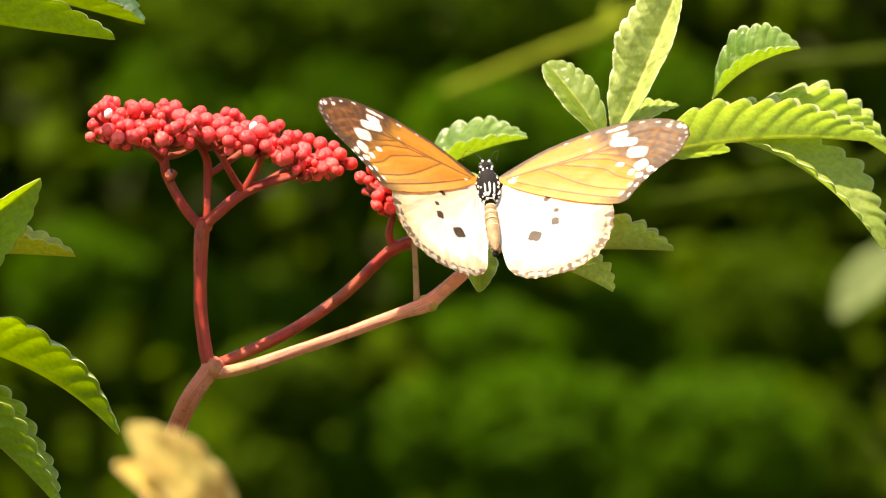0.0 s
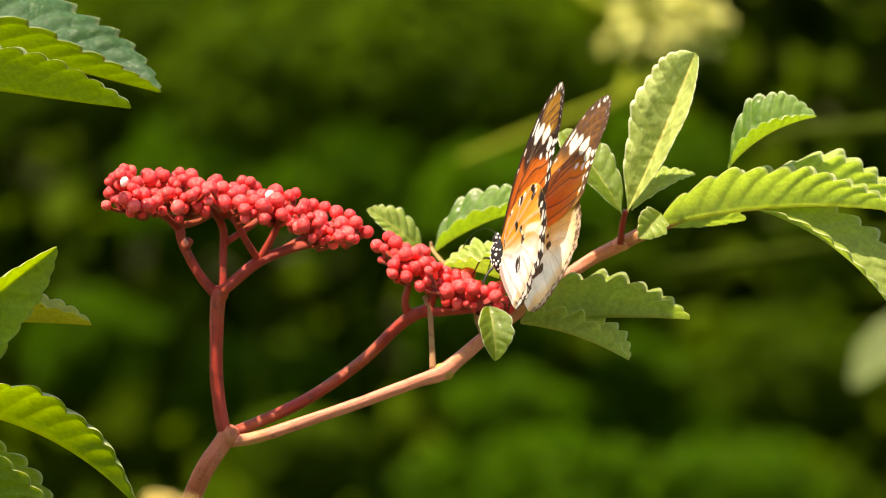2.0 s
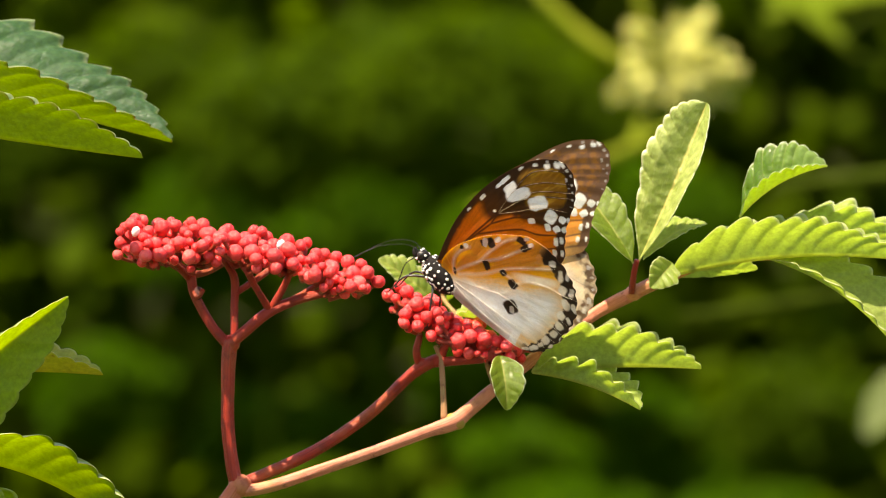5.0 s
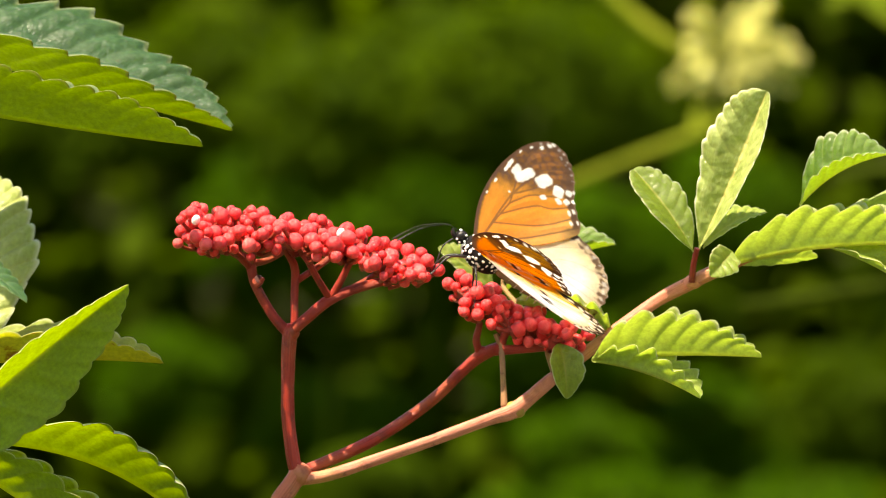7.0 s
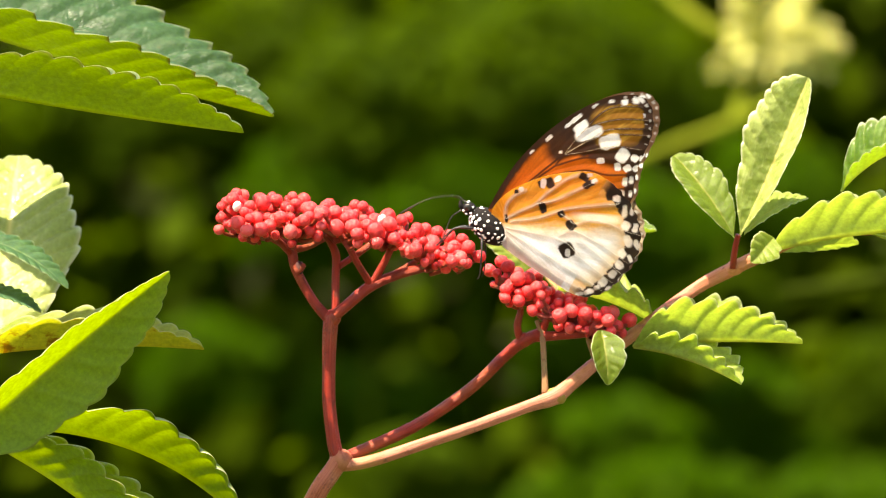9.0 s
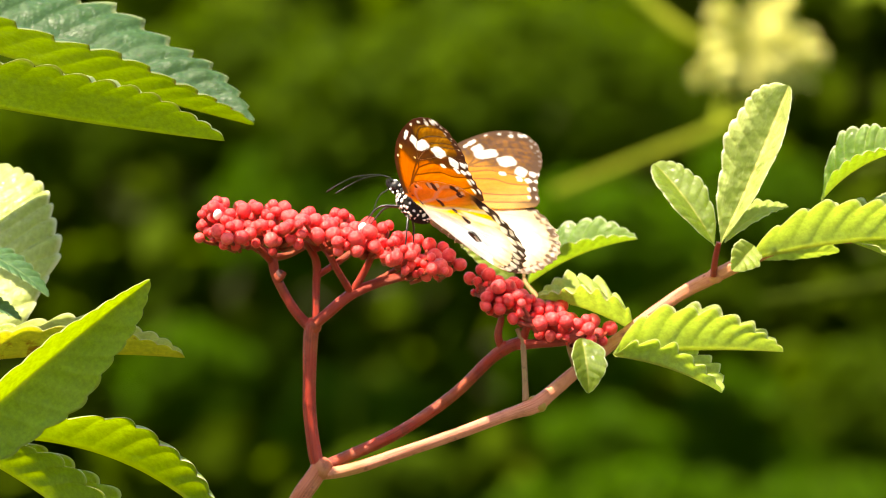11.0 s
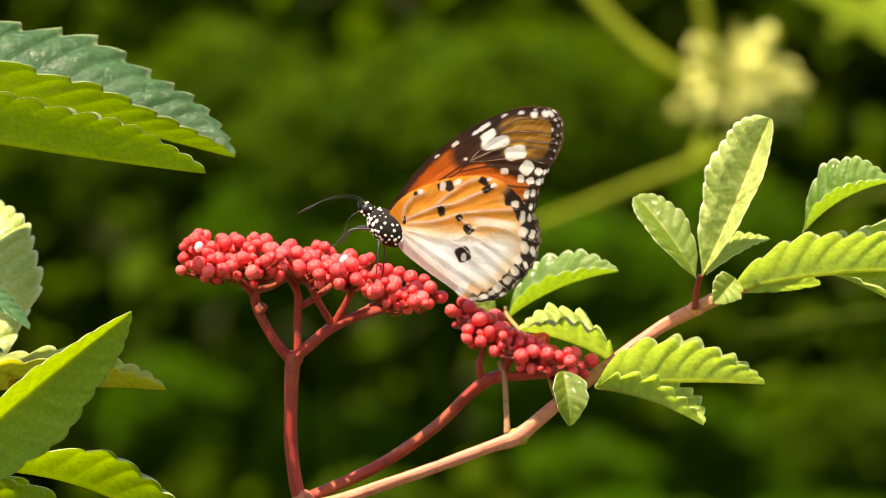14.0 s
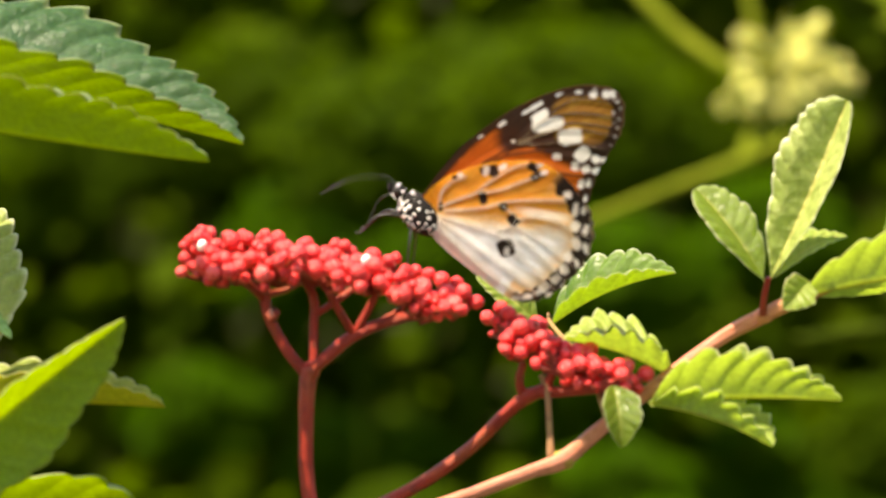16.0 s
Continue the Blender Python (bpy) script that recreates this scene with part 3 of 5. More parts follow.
stalk([((-2.82, 0.10, -4.51), 0.12), ((-2.22, 0.30, -4.27), 0.125), ((-1.14, 0.50, -3.76), 0.125), ((-0.05, 0.60, -3.01), 0.12), ((0.68, 0.50, -2.31), 0.12), ((1.04, 0.40, -2.02), 0.13), ((1.46, 0.30, -1.82), 0.12)], STEM_RED, "dark red flower stalk curving up", 3)
stalk([((-2.84, 0.00, -4.66), 0.13), ((-2.22, -0.10, -4.56), 0.13), ((-1.13, -0.20, -4.20), 0.125), ((0.19, -0.20, -3.74), 0.125), ((1.16, -0.10, -3.38), 0.13), ((1.70, 0.00, -3.19), 0.17), ((2.12, 0.20, -2.88), 0.15), ((2.67, 0.60, -2.43), 0.135), ((3.60, 1.20, -1.75), 0.13), ((4.76, 1.50, -0.91), 0.13), ((5.60, 1.20, -0.45), 0.145), ((6.26, 0.90, -0.13), 0.14), ((7.22, 0.80, 0.25), 0.12), ((8.56, 0.90, 0.35), 0.09), ((9.41, 1.00, 0.19), 0.05)], STEM_PINK, "salmon pink leafy branch", 4)
stalk([((5.33, 218.0, 19.10), 0.22), ((-16.43, 222.5, 36.15), 0.26), ((-65.60, 230.0, 42.64), 0.3), ((-94.98, 236.0, -32.75), 0.4), ((-98.26, 236.0, -121.00), 0.5)], GRASS_STALK, "", 21, parent=flower)
stalk([((30.96, 224.0, -4.89), 0.16), ((36.12, 225.5, -19.70), 0.2), ((42.67, 227.0, -60.00), 0.25), ((42.67, 227.0, -121.00), 0.3)], DIM_STALK, "", 22, parent=weed)
stalk([((30.33, 231.5, 15.74), 0.16), ((26.35, 224.0, 11.73), 0.16), ((45.89, 233.0, 6.56), 0.2), ((58.96, 236.0, -50.00), 0.3), ((62.23, 236.0, -121.00), 0.35)], DIM_STALK, "", 23, parent=vine)
stalk([((5.57, 1.00, -0.45), 0.07), ((5.61, 0.90, -0.05), 0.065), ((5.68, 0.80, 0.28), 0.055)], STEM_RED, "thin red leaf stalk", 5)
stalk([((1.54, 0.00, -3.12), 0.075), ((1.52, 0.10, -2.64), 0.06), ((1.48, 0.20, -1.92), 0.06), ((1.36, 0.30, -1.56), 0.05)], STEM_BROWN, "thin brown side twig", 6)
stalk([((2.61, 0.50, -2.41), 0.06), ((2.49, 0.40, -1.98), 0.075), ((2.43, 0.40, -1.68), 0.04)], STEM_BROWN, "pale green bract", 7)
stalk([((2.67, 0.60, -2.47), 0.05), ((2.29, 3.00, -1.46), 0.05), ((1.63, 4.60, -0.67), 0.045), ((1.54, 4.80, -0.42), 0.03)], STEM_BROWN, "thin green leaf stalk", 8)


def knot(at, size, material, label):
    """A swollen joint of the stalks."""
    bm = bmesh.new()
    bmesh.ops.create_uvsphere(bm, u_segments=16, v_segments=10, radius=1.0)
    for v in bm.verts:
        v.co *= 1 + 0.16 * noise.noise(v.co * 1.7 + Vector(at))
        v.co = Vector((v.co.x * size[0], v.co.y * size[1], v.co.z * size[2])) * 0.01
    for f in bm.faces:
        f.smooth = True
    ob = part("joint", bm, material, shrub, label)
    ob.location = cm(at) - shrub.location


knot((-2.81, 0.00, -4.54), (0.25, 0.22, 0.24), STEM_BASE, "swollen salmon stalk joint with pale scar")
knot((1.76, 0.05, -3.17), (0.24, 0.19, 0.19), JOINT_GREEN, "yellow-green swollen joint")
knot((-3.02, 0.00, -1.53), (0.19, 0.17, 0.2), STEM_RED, "dark red stalk joint")
knot((1.11, 0.40, -1.97), (0.17, 0.15, 0.15), STEM_RED, "dark red stalk joint")
knot((-3.70, -0.14, -0.43), (0.10, 0.09, 0.14), SCAR, "withered dark scar on the stalk")
knot((5.61, 1.15, -0.44), (0.19, 0.16, 0.16), STEM_PINK, "pink stalk joint")

# leafy shoot beside the smaller bud head
leaf(shrub, (3.40, 0.30, -2.06), (7.02, -0.10, -2.03), 2.5, (0.02, -0.02, 1.0), fold=70, curl=-26, roll=0.0, arch=0.02, pleats=9, pleat=0.026, tooth=0.10, belly=0.34, veins=0.06, shingle=True, label="yellow-green toothed leaf, lit through")
leaf(shrub, (3.43, 0.40, -2.10), (5.70, -0.60, -2.90), 1.7, (0.25, -0.06, 1.0), fold=62, curl=-28, roll=0.0, arch=0.05, pleats=7, pleat=0.060, tooth=0.14, belly=0.46, veins=0.06, shingle=True)
leaf(shrub, (1.57, 4.80, -0.63), (4.02, 4.20, 0.38), 1.6, (-0.25, -0.36, 0.90), fold=46, arch=0.07, pleats=8, pleat=0.03, tooth=0.09, veins=0.12, top=SHADED_TOP)
leaf(shrub, (3.95, 1.60, -1.62), (1.80, 1.20, -0.90), 2.3, (0.1, -0.16, 0.97), fold=52, curl=-20, arch=0.06, pleats=7, pleat=0.050, tooth=0.08, veins=0.06, shingle=True)
leaf(shrub, (1.38, 4.80, -0.66), (0.14, 4.20, 0.29), 0.95, (0.3, -0.7, 0.7), fold=20, arch=0.05, pleats=7, pleat=0.05, tooth=0.12)
leaf(shrub, (2.70, -0.20, -1.72), (2.86, -0.60, -2.92), 0.92, (0.15, -0.75, 0.55), fold=24, curl=20, arch=0.14, pleats=6, pleat=0.02, tooth=0.06, belly=0.46, top=GREEN_TOP)
# leafy shoot at the branch's end
leaf(shrub, (5.69, 0.80, 0.21), (7.15, 0.20, 3.63), 1.65, (-0.46, -0.86, 0.26), fold=39, arch=-0.03, pleats=11, pleat=0.008, tooth=0.05, belly=0.62, veins=0.1, roll=0.12, top=PALE_TOP)
leaf(shrub, (5.60, 0.60, 0.21), (4.31, 1.20, 1.98), 1.05, (0.36, -0.80, 0.42), fold=24, arch=0.06, pleats=8, pleat=0.018, tooth=0.06, veins=0.1, belly=0.56, top=GREEN_TOP)
leaf(shrub, (5.80, 0.90, 0.30), (7.19, 1.20, 1.06), 0.9, (-0.1, -0.4, 0.9), fold=25, arch=0.10, pleats=7, pleat=0.045, tooth=0.12)
leaf(shrub, (6.30, 0.50, -0.06), (11.49, -0.40, 0.26), 2.35, (0.02, -0.02, 1.0), fold=70, curl=-26, roll=0.0, arch=0.05, pleats=12, pleat=0.024, tooth=0.09, belly=0.36, veins=0.06, shingle=True)
leaf(shrub, (6.40, 0.80, 0.01), (8.31, 1.60, 0.09), 0.8, (0.05, 0.6, 0.8), fold=15, arch=0.02, pleats=7, pleat=0.06, tooth=0.12)
leaf(shrub, (6.42, 0.20, 0.22), (5.92, -0.30, -0.32), 0.72, (0.3, -0.9, 0.3), fold=30, arch=0.05, pleats=5, pleat=0.05, tooth=0.12)
leaf(shrub, (7.90, 1.60, 1.22), (9.78, 1.00, 2.30), 1.75, (-0.22, -0.46, 0.86), fold=46, arch=0.10, pleats=9, pleat=0.03, tooth=0.06, belly=0.5, top=SHADED_TOP)
leaf(shrub, (8.60, 1.80, 0.84), (11.74, 1.50, -0.01), 1.9, (0.15, -0.10, 1.0), fold=55, arch=0.10, pleats=9, pleat=0.035, tooth=0.10, veins=0.06, shingle=True)
leaf(shrub, (8.50, 0.30, 0.33), (11.45, -0.60, -2.03), 1.95, (0.50, -0.45, 0.74), fold=34, arch=0.10, pleats=9, pleat=0.03, tooth=0.10, veins=0.08, shingle=True)

# ---- neighbouring shrub with its older leaves ----
bush = thing("leafy_shrub", cm((-11.04, 2.00, -2.43)), "leafy shrub with toothed green leaves, some yellowing", "shrub")
stalk([((-18.0, 9.0, -121.0), 0.6), ((-17.0, 8.0, -80.0), 0.5), ((-14.5, 5.0, -35.0), 0.36), ((-13.33, 3.00, -11.79), 0.3), ((-12.84, 3.00, -6.88), 0.28), ((-12.06, 2.50, -2.44), 0.25), ((-11.91, 2.20, 1.72), 0.22), ((-12.02, 2.00, 4.90), 0.18), ((-11.49, 1.50, 6.83), 0.12)], STEM_BROWN, "brown woody stem", 12, parent=bush)
leaf(bush, (-12.38, 1.70, 5.25), (-4.29, 1.20, 2.82), 4.25, (0.10, -0.26, 0.95), fold=41, arch=-0.01, pleats=13, pleat=0.02, tooth=0.085, sharp=1.3, veins=0.1, top=OLD_TOP, low=OLD_LOW, label="long toothed leaf, glossy blue-green above")
leaf(bush, (-11.92, -2.20, 3.60), (-4.80, -2.50, 2.42), 2.6, (0.06, 0.02, 1.0), fold=52, arch=-0.01, pleats=13, pleat=0.004, tooth=0.08, veins=0.15, top=OLD_TOP, low=OLD_LOW)
leaf(bush, (-9.24, 4.50, 7.83), (-6.51, 4.00, 6.35), 1.2, (0.1, -0.3, 0.9), fold=20, arch=0.03, pleats=10, pleat=0.03, tooth=0.12, top=OLD_TOP, low=OLD_LOW)
leaf(bush, (-10.28, 1.60, -2.42), (-10.02, 5.00, 2.03), 3.0, (0.0, -0.75, 0.65), fold=10, arch=0.05, pleats=12, pleat=0.03, tooth=0.05, belly=0.5, veins=0.15, top=PALE_TOP)
leaf(bush, (-10.98, 1.20, 0.26), (-8.67, 0.60, -0.88), 0.9, (0.2, -0.4, 0.9), fold=18, arch=0.10, pleats=9, pleat=0.04, tooth=0.12, top=OLD_TOP, low=OLD_LOW)
leaf(bush, (-10.98, 1.20, -0.96), (-9.26, 0.80, -1.39), 0.7, (0.2, -0.4, 0.9), fold=18, arch=0.10, pleats=9, pleat=0.04, tooth=0.12, top=OLD_TOP, low=OLD_LOW)
leaf(bush, (-10.87, -0.30, -2.30), (-5.71, -0.60, -2.15), 2.1, (0.0, -0.12, 1.0), fold=46, arch=0.03, pleats=10, pleat=0.018, tooth=0.08, low=SICK_LOW, label="yellowing leaf with orange blotches")
leaf(bush, (-10.73, -3.60, -4.16), (-6.28, -4.20, -0.48), 2.3, (-0.22, 0.76, 0.50), fold=-34, arch=0.02, pleats=12, pleat=0.012, tooth=0.04, veins=0.2, belly=0.36, low=GREEN_LOW)
leaf(bush, (-9.20, -2.00, -3.78), (-4.74, -2.40, -5.86), 3.4, (0.28, 0.14, 0.95), fold=46, curl=-18, arch=0.10, pleats=10, pleat=0.014, tooth=0.07, veins=0.1, top=GREEN_TOP, low=GREEN_LOW)
leaf(bush, (-10.40, -2.60, -3.90), (-5.98, -3.20, -7.30), 2.8, (0.45, 0.0, 0.85), fold=44, arch=0.05, pleats=12, pleat=0.025, tooth=0.07, veins=0.1, top=GREEN_TOP, low=GREEN_LOW)

# ---- yellow leaf close to the lens ----
dry = thing("dry_leaf", cm((-1.23, -42.0, -6.05)), "yellowed leaf tips out of focus close by", "leaf")
leaf(dry, (-1.57, -42.0, -5.88), (-3.25, -43.0, -4.05), 1.15, (-0.3, -0.6, 0.7), fold=12, arch=0.06, pleats=6, pleat=0.03, tooth=0.04, top=DRY_TOP, low=DRY_TOP, res=5)
leaf(dry, (-1.91, -42.0, -5.88), (-3.45, -43.0, -4.63), 0.85, (-0.3, -0.6, 0.7), fold=12, arch=0.06, pleats=6, pleat=0.03, tooth=0.04, top=DRY_TOP, low=DRY_TOP, res=5)
stalk([((-1.74, -42.0, -5.88), 0.10), ((-2.00, -42.0, -14.00), 0.12), ((-1.00, -41.0, -60.00), 0.2), ((-1.00, -41.0, -121.00), 0.25)], STEM_BROWN, "brown stem", 24, parent=dry)


# ---- bud heads ----
bud_mesh = {}


def bud_data(kind):
    """A bud: a slightly squat ball with a dimpled crown and a shallow seam."""
    if kind in bud_mesh:
        return bud_mesh[kind]
    bm = bmesh.new()
    bmesh.ops.create_uvsphere(bm, u_segments=10, v_segments=7, radius=1.0)
    k = 0.92 + 0.12 * kind
    for v in bm.verts:
        a = math.atan2(v.co.y, v.co.x)
        v.co.x *= 1 + 0.03 * math.sin(3 * a + kind)
        v.co.z *= k
        if v.co.z > 0.85:
            v.co.z -= 0.10
    for f in bm.faces:
        f.smooth = True
    me = bpy.data.meshes.new("bud")
    bm.to_mesh(me)
    bm.free()
    me.materials.append(BUD)
    bud_mesh[kind] = me
    return me


def bud_head(label, line, half, depth, count, branches, under, seed, whites):
    """A flat-topped head of round buds on forked red stalks: line is its middle, half its half height and depth its reach, in plan centimetres."""
    rnd = random.Random(seed)
    mid = spline(line, 12)
    home = Vector(line[0])
    head = part("bud_head", bmesh.new(), STEM_RED, shrub, label)
    head.matrix_basis = Matrix.Translation(Vector((0, 0, HEIGHT)) - shrub.location)
    bm = bmesh.new()
    for i, b in enumerate(branches):
        tube(bm, [(p[0][0], p[0][1], p[0][2], p[1]) for p in b], 6, 10, 0.06, i + seed)
    # the head is made of small domes of buds, with gaps between them
    domes = []
    steps = max(4, round(sum((Vector(q[:3]) - Vector(p[:3])).length for p, q in zip(mid, mid[1:])) / 0.66))
    for i in range(steps):
        for row in (-0.72, 0.0, 0.72):
            k = min(0.985, max(0.015, (i + 0.5 + (0.25 if row == 0 else -0.2) + rnd.gauss(0, 0.10)) / steps))
            p = mid[int(k * (len(mid) - 1))]
            h = half[0] + (half[1] - half[0]) * k
            edge = min(1, 4.5 * k + 0.35, 4.5 * (1 - k) + 0.35)
            domes.append((Vector((p[0], p[1] + row * depth * edge, p[2] + 0.16 * row * depth * edge + rnd.gauss(0, 0.14 * h) - 0.05 * h)), h * rnd.uniform(0.80, 1.08)))
    placed = []
    tries = 0
    while len(placed) < count and tries < 40000:
        tries += 1
        c0, h = domes[rnd.randrange(len(domes))]
        d = Vector((rnd.gauss(0, 1), rnd.gauss(0, 1), rnd.gauss(0.25, 1))).normalized()
        c = c0 + Vector((d.x * 0.40, d.y * 0.42, d.z * h)) * rnd.uniform(0.45, 1.0)
        r = rnd.choice((0.095, 0.11, 0.125, 0.14, 0.15, 0.155, 0.165, 0.175))
        if d.z < -0.35 and r > 0.13:
            r = rnd.choice((0.08, 0.10, 0.12))
        if any((c - q).length < 0.84 * (r + t) for q, t in placed):
            continue
        placed.append((c, r))
    for i, (c, r) in enumerate(placed):
        ob = part("bud", bud_data(i % 3), BUD, head)
        ob.matrix_basis = Matrix.Translation(c * 0.01) @ Euler((rnd.gauss(0, 0.4), rnd.gauss(0, 0.4), rnd.uniform(0, 6.28))).to_matrix().to_4x4() @ Matrix.Scale(r * 0.01, 4)
        # short stalk of each bud down to the nearest fork of the head
        best = min(under, key=lambda u: (Vector(u) - c).length)
        foot = c.lerp(Vector(best), 0.62)
        foot.z = min(foot.z, c.z - r * 1.1)
        tube(bm, [(*foot, 0.05), (*(c.lerp(foot, 0.4) + Vector((0, 0, -0.03))), 0.042), (*c, 0.055)], 2, 6, 0.02, i, False)
        if i % 2 == 0:
            tube(bm, [(*best, 0.06), (*(foot.lerp(Vector(best), 0.5)), 0.055), (*foot, 0.05)], 2, 6, 0.02, i, False)
    for w in whites:
        ob = part("open_floret", bud_data(0).copy(), BUD, head, "tiny white floret")
        ob.data.materials[0] = WHITE_BUD
        ob.matrix_basis = Matrix.Translation(Vector(w) * 0.01) @ Euler((0.4, 0.3, 0.2)).to_matrix().to_4x4() @ Matrix.Diagonal((0.0009, 0.0009, 0.0013, 1))
    bm.to_mesh(head.data)
    bm.free()
    return head


bud_head("broad flat-topped head of coral red round buds", [(-5.23, 0.00, 0.67), (-4.39, 0.00, 0.64), (-3.18, 0.00, 0.61), (-2.10, 0.00, 0.40), (-1.01, 0.00, 0.04), (0.07, 0.00, -0.25)], (0.47, 0.27), 1.35, 225,
         [[((-3.06, 0.00, -1.55), 0.12), ((-3.42, 0.00, -1.13), 0.105), ((-3.78, 0.00, -0.47), 0.10), ((-3.94, 0.00, 0.01), 0.11), ((-4.63, 0.00, 0.37), 0.07), ((-5.11, 0.00, 0.55), 0.05)],
          [((-2.94, 0.10, -1.43), 0.09), ((-2.94, 0.20, -0.71), 0.085), ((-2.94, 0.20, -0.11), 0.09), ((-3.18, 0.00, 0.31), 0.06)],
          [((-3.06, 0.00, -1.55), 0.12), ((-2.70, -0.10, -1.25), 0.12), ((-2.21, -0.20, -0.85), 0.12), ((-1.61, -0.20, -0.59), 0.105), ((-0.77, -0.10, -0.37), 0.09), ((-0.05, 0.00, -0.17), 0.06)],
          [((-2.17, -0.20, -0.81), 0.085), ((-2.45, -0.40, -0.35), 0.075), ((-2.67, -0.50, 0.07), 0.07), ((-2.81, -0.50, 0.31), 0.05)],
          [((-2.17, -0.20, -0.81), 0.085), ((-1.91, -0.30, -0.35), 0.08), ((-1.73, -0.40, 0.01), 0.07), ((-1.61, -0.40, 0.19), 0.05)],
          [((-2.10, 0.20, -0.81), 0.08), ((-1.50, 0.80, -0.47), 0.075), ((-1.14, 1.00, -0.23), 0.06)],
          [((-2.88, 0.20, -0.41), 0.07), ((-2.35, 0.60, -0.05), 0.07), ((-2.08, 0.80, 0.19), 0.06)],
          [((-3.93, 0.00, -0.05), 0.09), ((-3.55, 0.30, 0.01), 0.07), ((-3.19, 0.60, 0.19), 0.06)],
          [((-3.88, 0.00, -0.13), 0.08), ((-4.13, -0.40, 0.13), 0.07), ((-4.36, -0.70, 0.35), 0.05)],
          [((-3.76, -0.10, -0.49), 0.12), ((-3.66, -0.15, -0.42), 0.09), ((-3.57, -0.15, -0.37), 0.03)]],
         [(-4.93, 0.00, 0.43), (-4.49, -0.50, 0.31), (-4.16, 0.50, 0.19), (-3.77, -0.60, 0.19), (-3.43, 0.50, 0.13), (-2.94, 0.00, 0.13), (-2.75, -0.60, 0.13), (-2.23, 0.70, 0.13), (-1.85, -0.40, 0.01), (-1.50, 0.50, -0.17), (-1.13, -0.30, -0.25), (-0.77, 0.40, -0.30), (-0.29, 0.00, -0.29)],
         11, [(-5.01, -0.80, 0.87), (-1.94, -0.60, 0.59)])
bud_head("smaller head of coral red round buds", [(0.58, 0.50, -0.57), (1.16, 0.50, -0.89), (1.88, 0.55, -1.28), (2.61, 0.60, -1.55), (3.15, 0.60, -1.68)], (0.36, 0.30), 0.85, 130,
         [[((1.01, 0.40, -1.98), 0.09), ((0.94, 0.30, -1.68), 0.085), ((1.01, 0.30, -1.32), 0.07), ((0.92, 0.30, -0.95), 0.05)],
          [((1.34, 0.30, -1.90), 0.12), ((1.88, 0.20, -1.87), 0.10), ((2.42, 0.10, -1.82), 0.09), ((3.09, 0.10, -1.70), 0.06)],
          [((1.46, 0.30, -1.82), 0.10), ((1.58, 0.20, -1.50), 0.08), ((1.70, 0.20, -1.32), 0.06)]],
         [(0.80, 0.20, -0.83), (1.04, 0.20, -1.19), (1.46, 0.60, -1.38), (1.70, -0.30, -1.49), (2.12, 0.30, -1.62), (2.54, -0.20, -1.67), (3.03, 0.20, -1.70)],
         23, [])

# ---- butterfly ----
# Wing chart in millimetres, the closed wings seen from the butterfly's left; the hinge is its zero.
FORE = [(-3.11, 2.98), (0.31, 7.58), (4.66, 12.55), (10.25, 17.08), (15.22, 20.19), (20.19, 22.48), (25.16, 24.10), (29.50, 24.53), (32.92, 23.91), (34.78, 22.05), (35.22, 19.25), (34.47, 15.53), (32.61, 12.11), (30.87, 9.32), (29.63, 6.21), (28.76, 3.11), (27.64, 1.12), (25.16, 0.25), (18.94, -0.25), (12.73, -0.25), (6.52, 0.00), (1.55, 0.62), (-2.05, 1.55)]
HIND = [(-1.43, -1.86), (-2.67, 1.55), (-1.68, 3.85), (1.55, 6.52), (5.90, 8.39), (10.25, 9.63), (15.22, 10.12), (18.94, 10.06), (22.05, 8.82), (25.16, 6.34), (27.64, 3.11), (29.19, -0.62), (29.50, -4.35), (28.76, -7.58), (27.02, -10.56), (24.53, -13.04), (21.74, -15.53), (18.32, -16.89), (15.22, -16.77), (12.73, -15.65), (9.01, -12.92), (4.66, -9.81), (0.93, -6.83), (-0.81, -4.97)]
FORE_BASE, HIND_BASE = (-1.43, 2.48), (0.81, -0.50)
RISE = 3.2  # the wings turn about the middle of the abdomen, below their bases
AXIS_F, AXIS_U = np.array((-0.788, 0.616)), np.array((0.616, 0.788))
# spots: centre, half length, half width in millimetres, tilt
FORE_WHITES = [((16.80, 19.34), 0.95, 0.35, 35), ((18.62, 20.43), 1.5, 0.45, 33), ((19.35, 18.61), 1.75, 0.9, 30), ((20.92, 17.03), 3.1, 1.25, 12), ((25.16, 14.85), 2.3, 1.5, 12), ((27.46, 11.58), 1.55, 1.3, 45),
               ((22.62, 10.98), 0.8, 0.66, 0), ((26.13, 9.28), 0.72, 0.85, 0), ((28.19, 8.80), 0.85, 0.7, 20), ((30.01, 10.74), 0.75, 0.8, 60)]
FORE_RIM = [((30.01, 8.56), 0.75, 0.62, 30), ((31.34, 10.61), 0.4, 0.55, 0), ((27.22, 6.01), 0.6, 0.95, -15), ((28.67, 6.13), 0.45, 0.8, -15), ((26.25, 3.47), 0.5, 0.8, -10), ((28.07, 3.35), 0.42, 0.7, -10),
            ((26.61, 23.33), 0.6, 0.38, 0), ((29.40, 22.85), 0.7, 0.6, 0), ((31.82, 22.97), 0.7, 0.7, 0), ((33.03, 23.09), 0.45, 0.9, 30), ((12.20, 16.91), 0.85, 0.42, 35), ((8.08, 14.37), 0.6, 0.3, 30), ((22.98, 22.73), 0.75, 0.25, 25), ((14.26, 13.64), 0.34, 0.28, 0)]
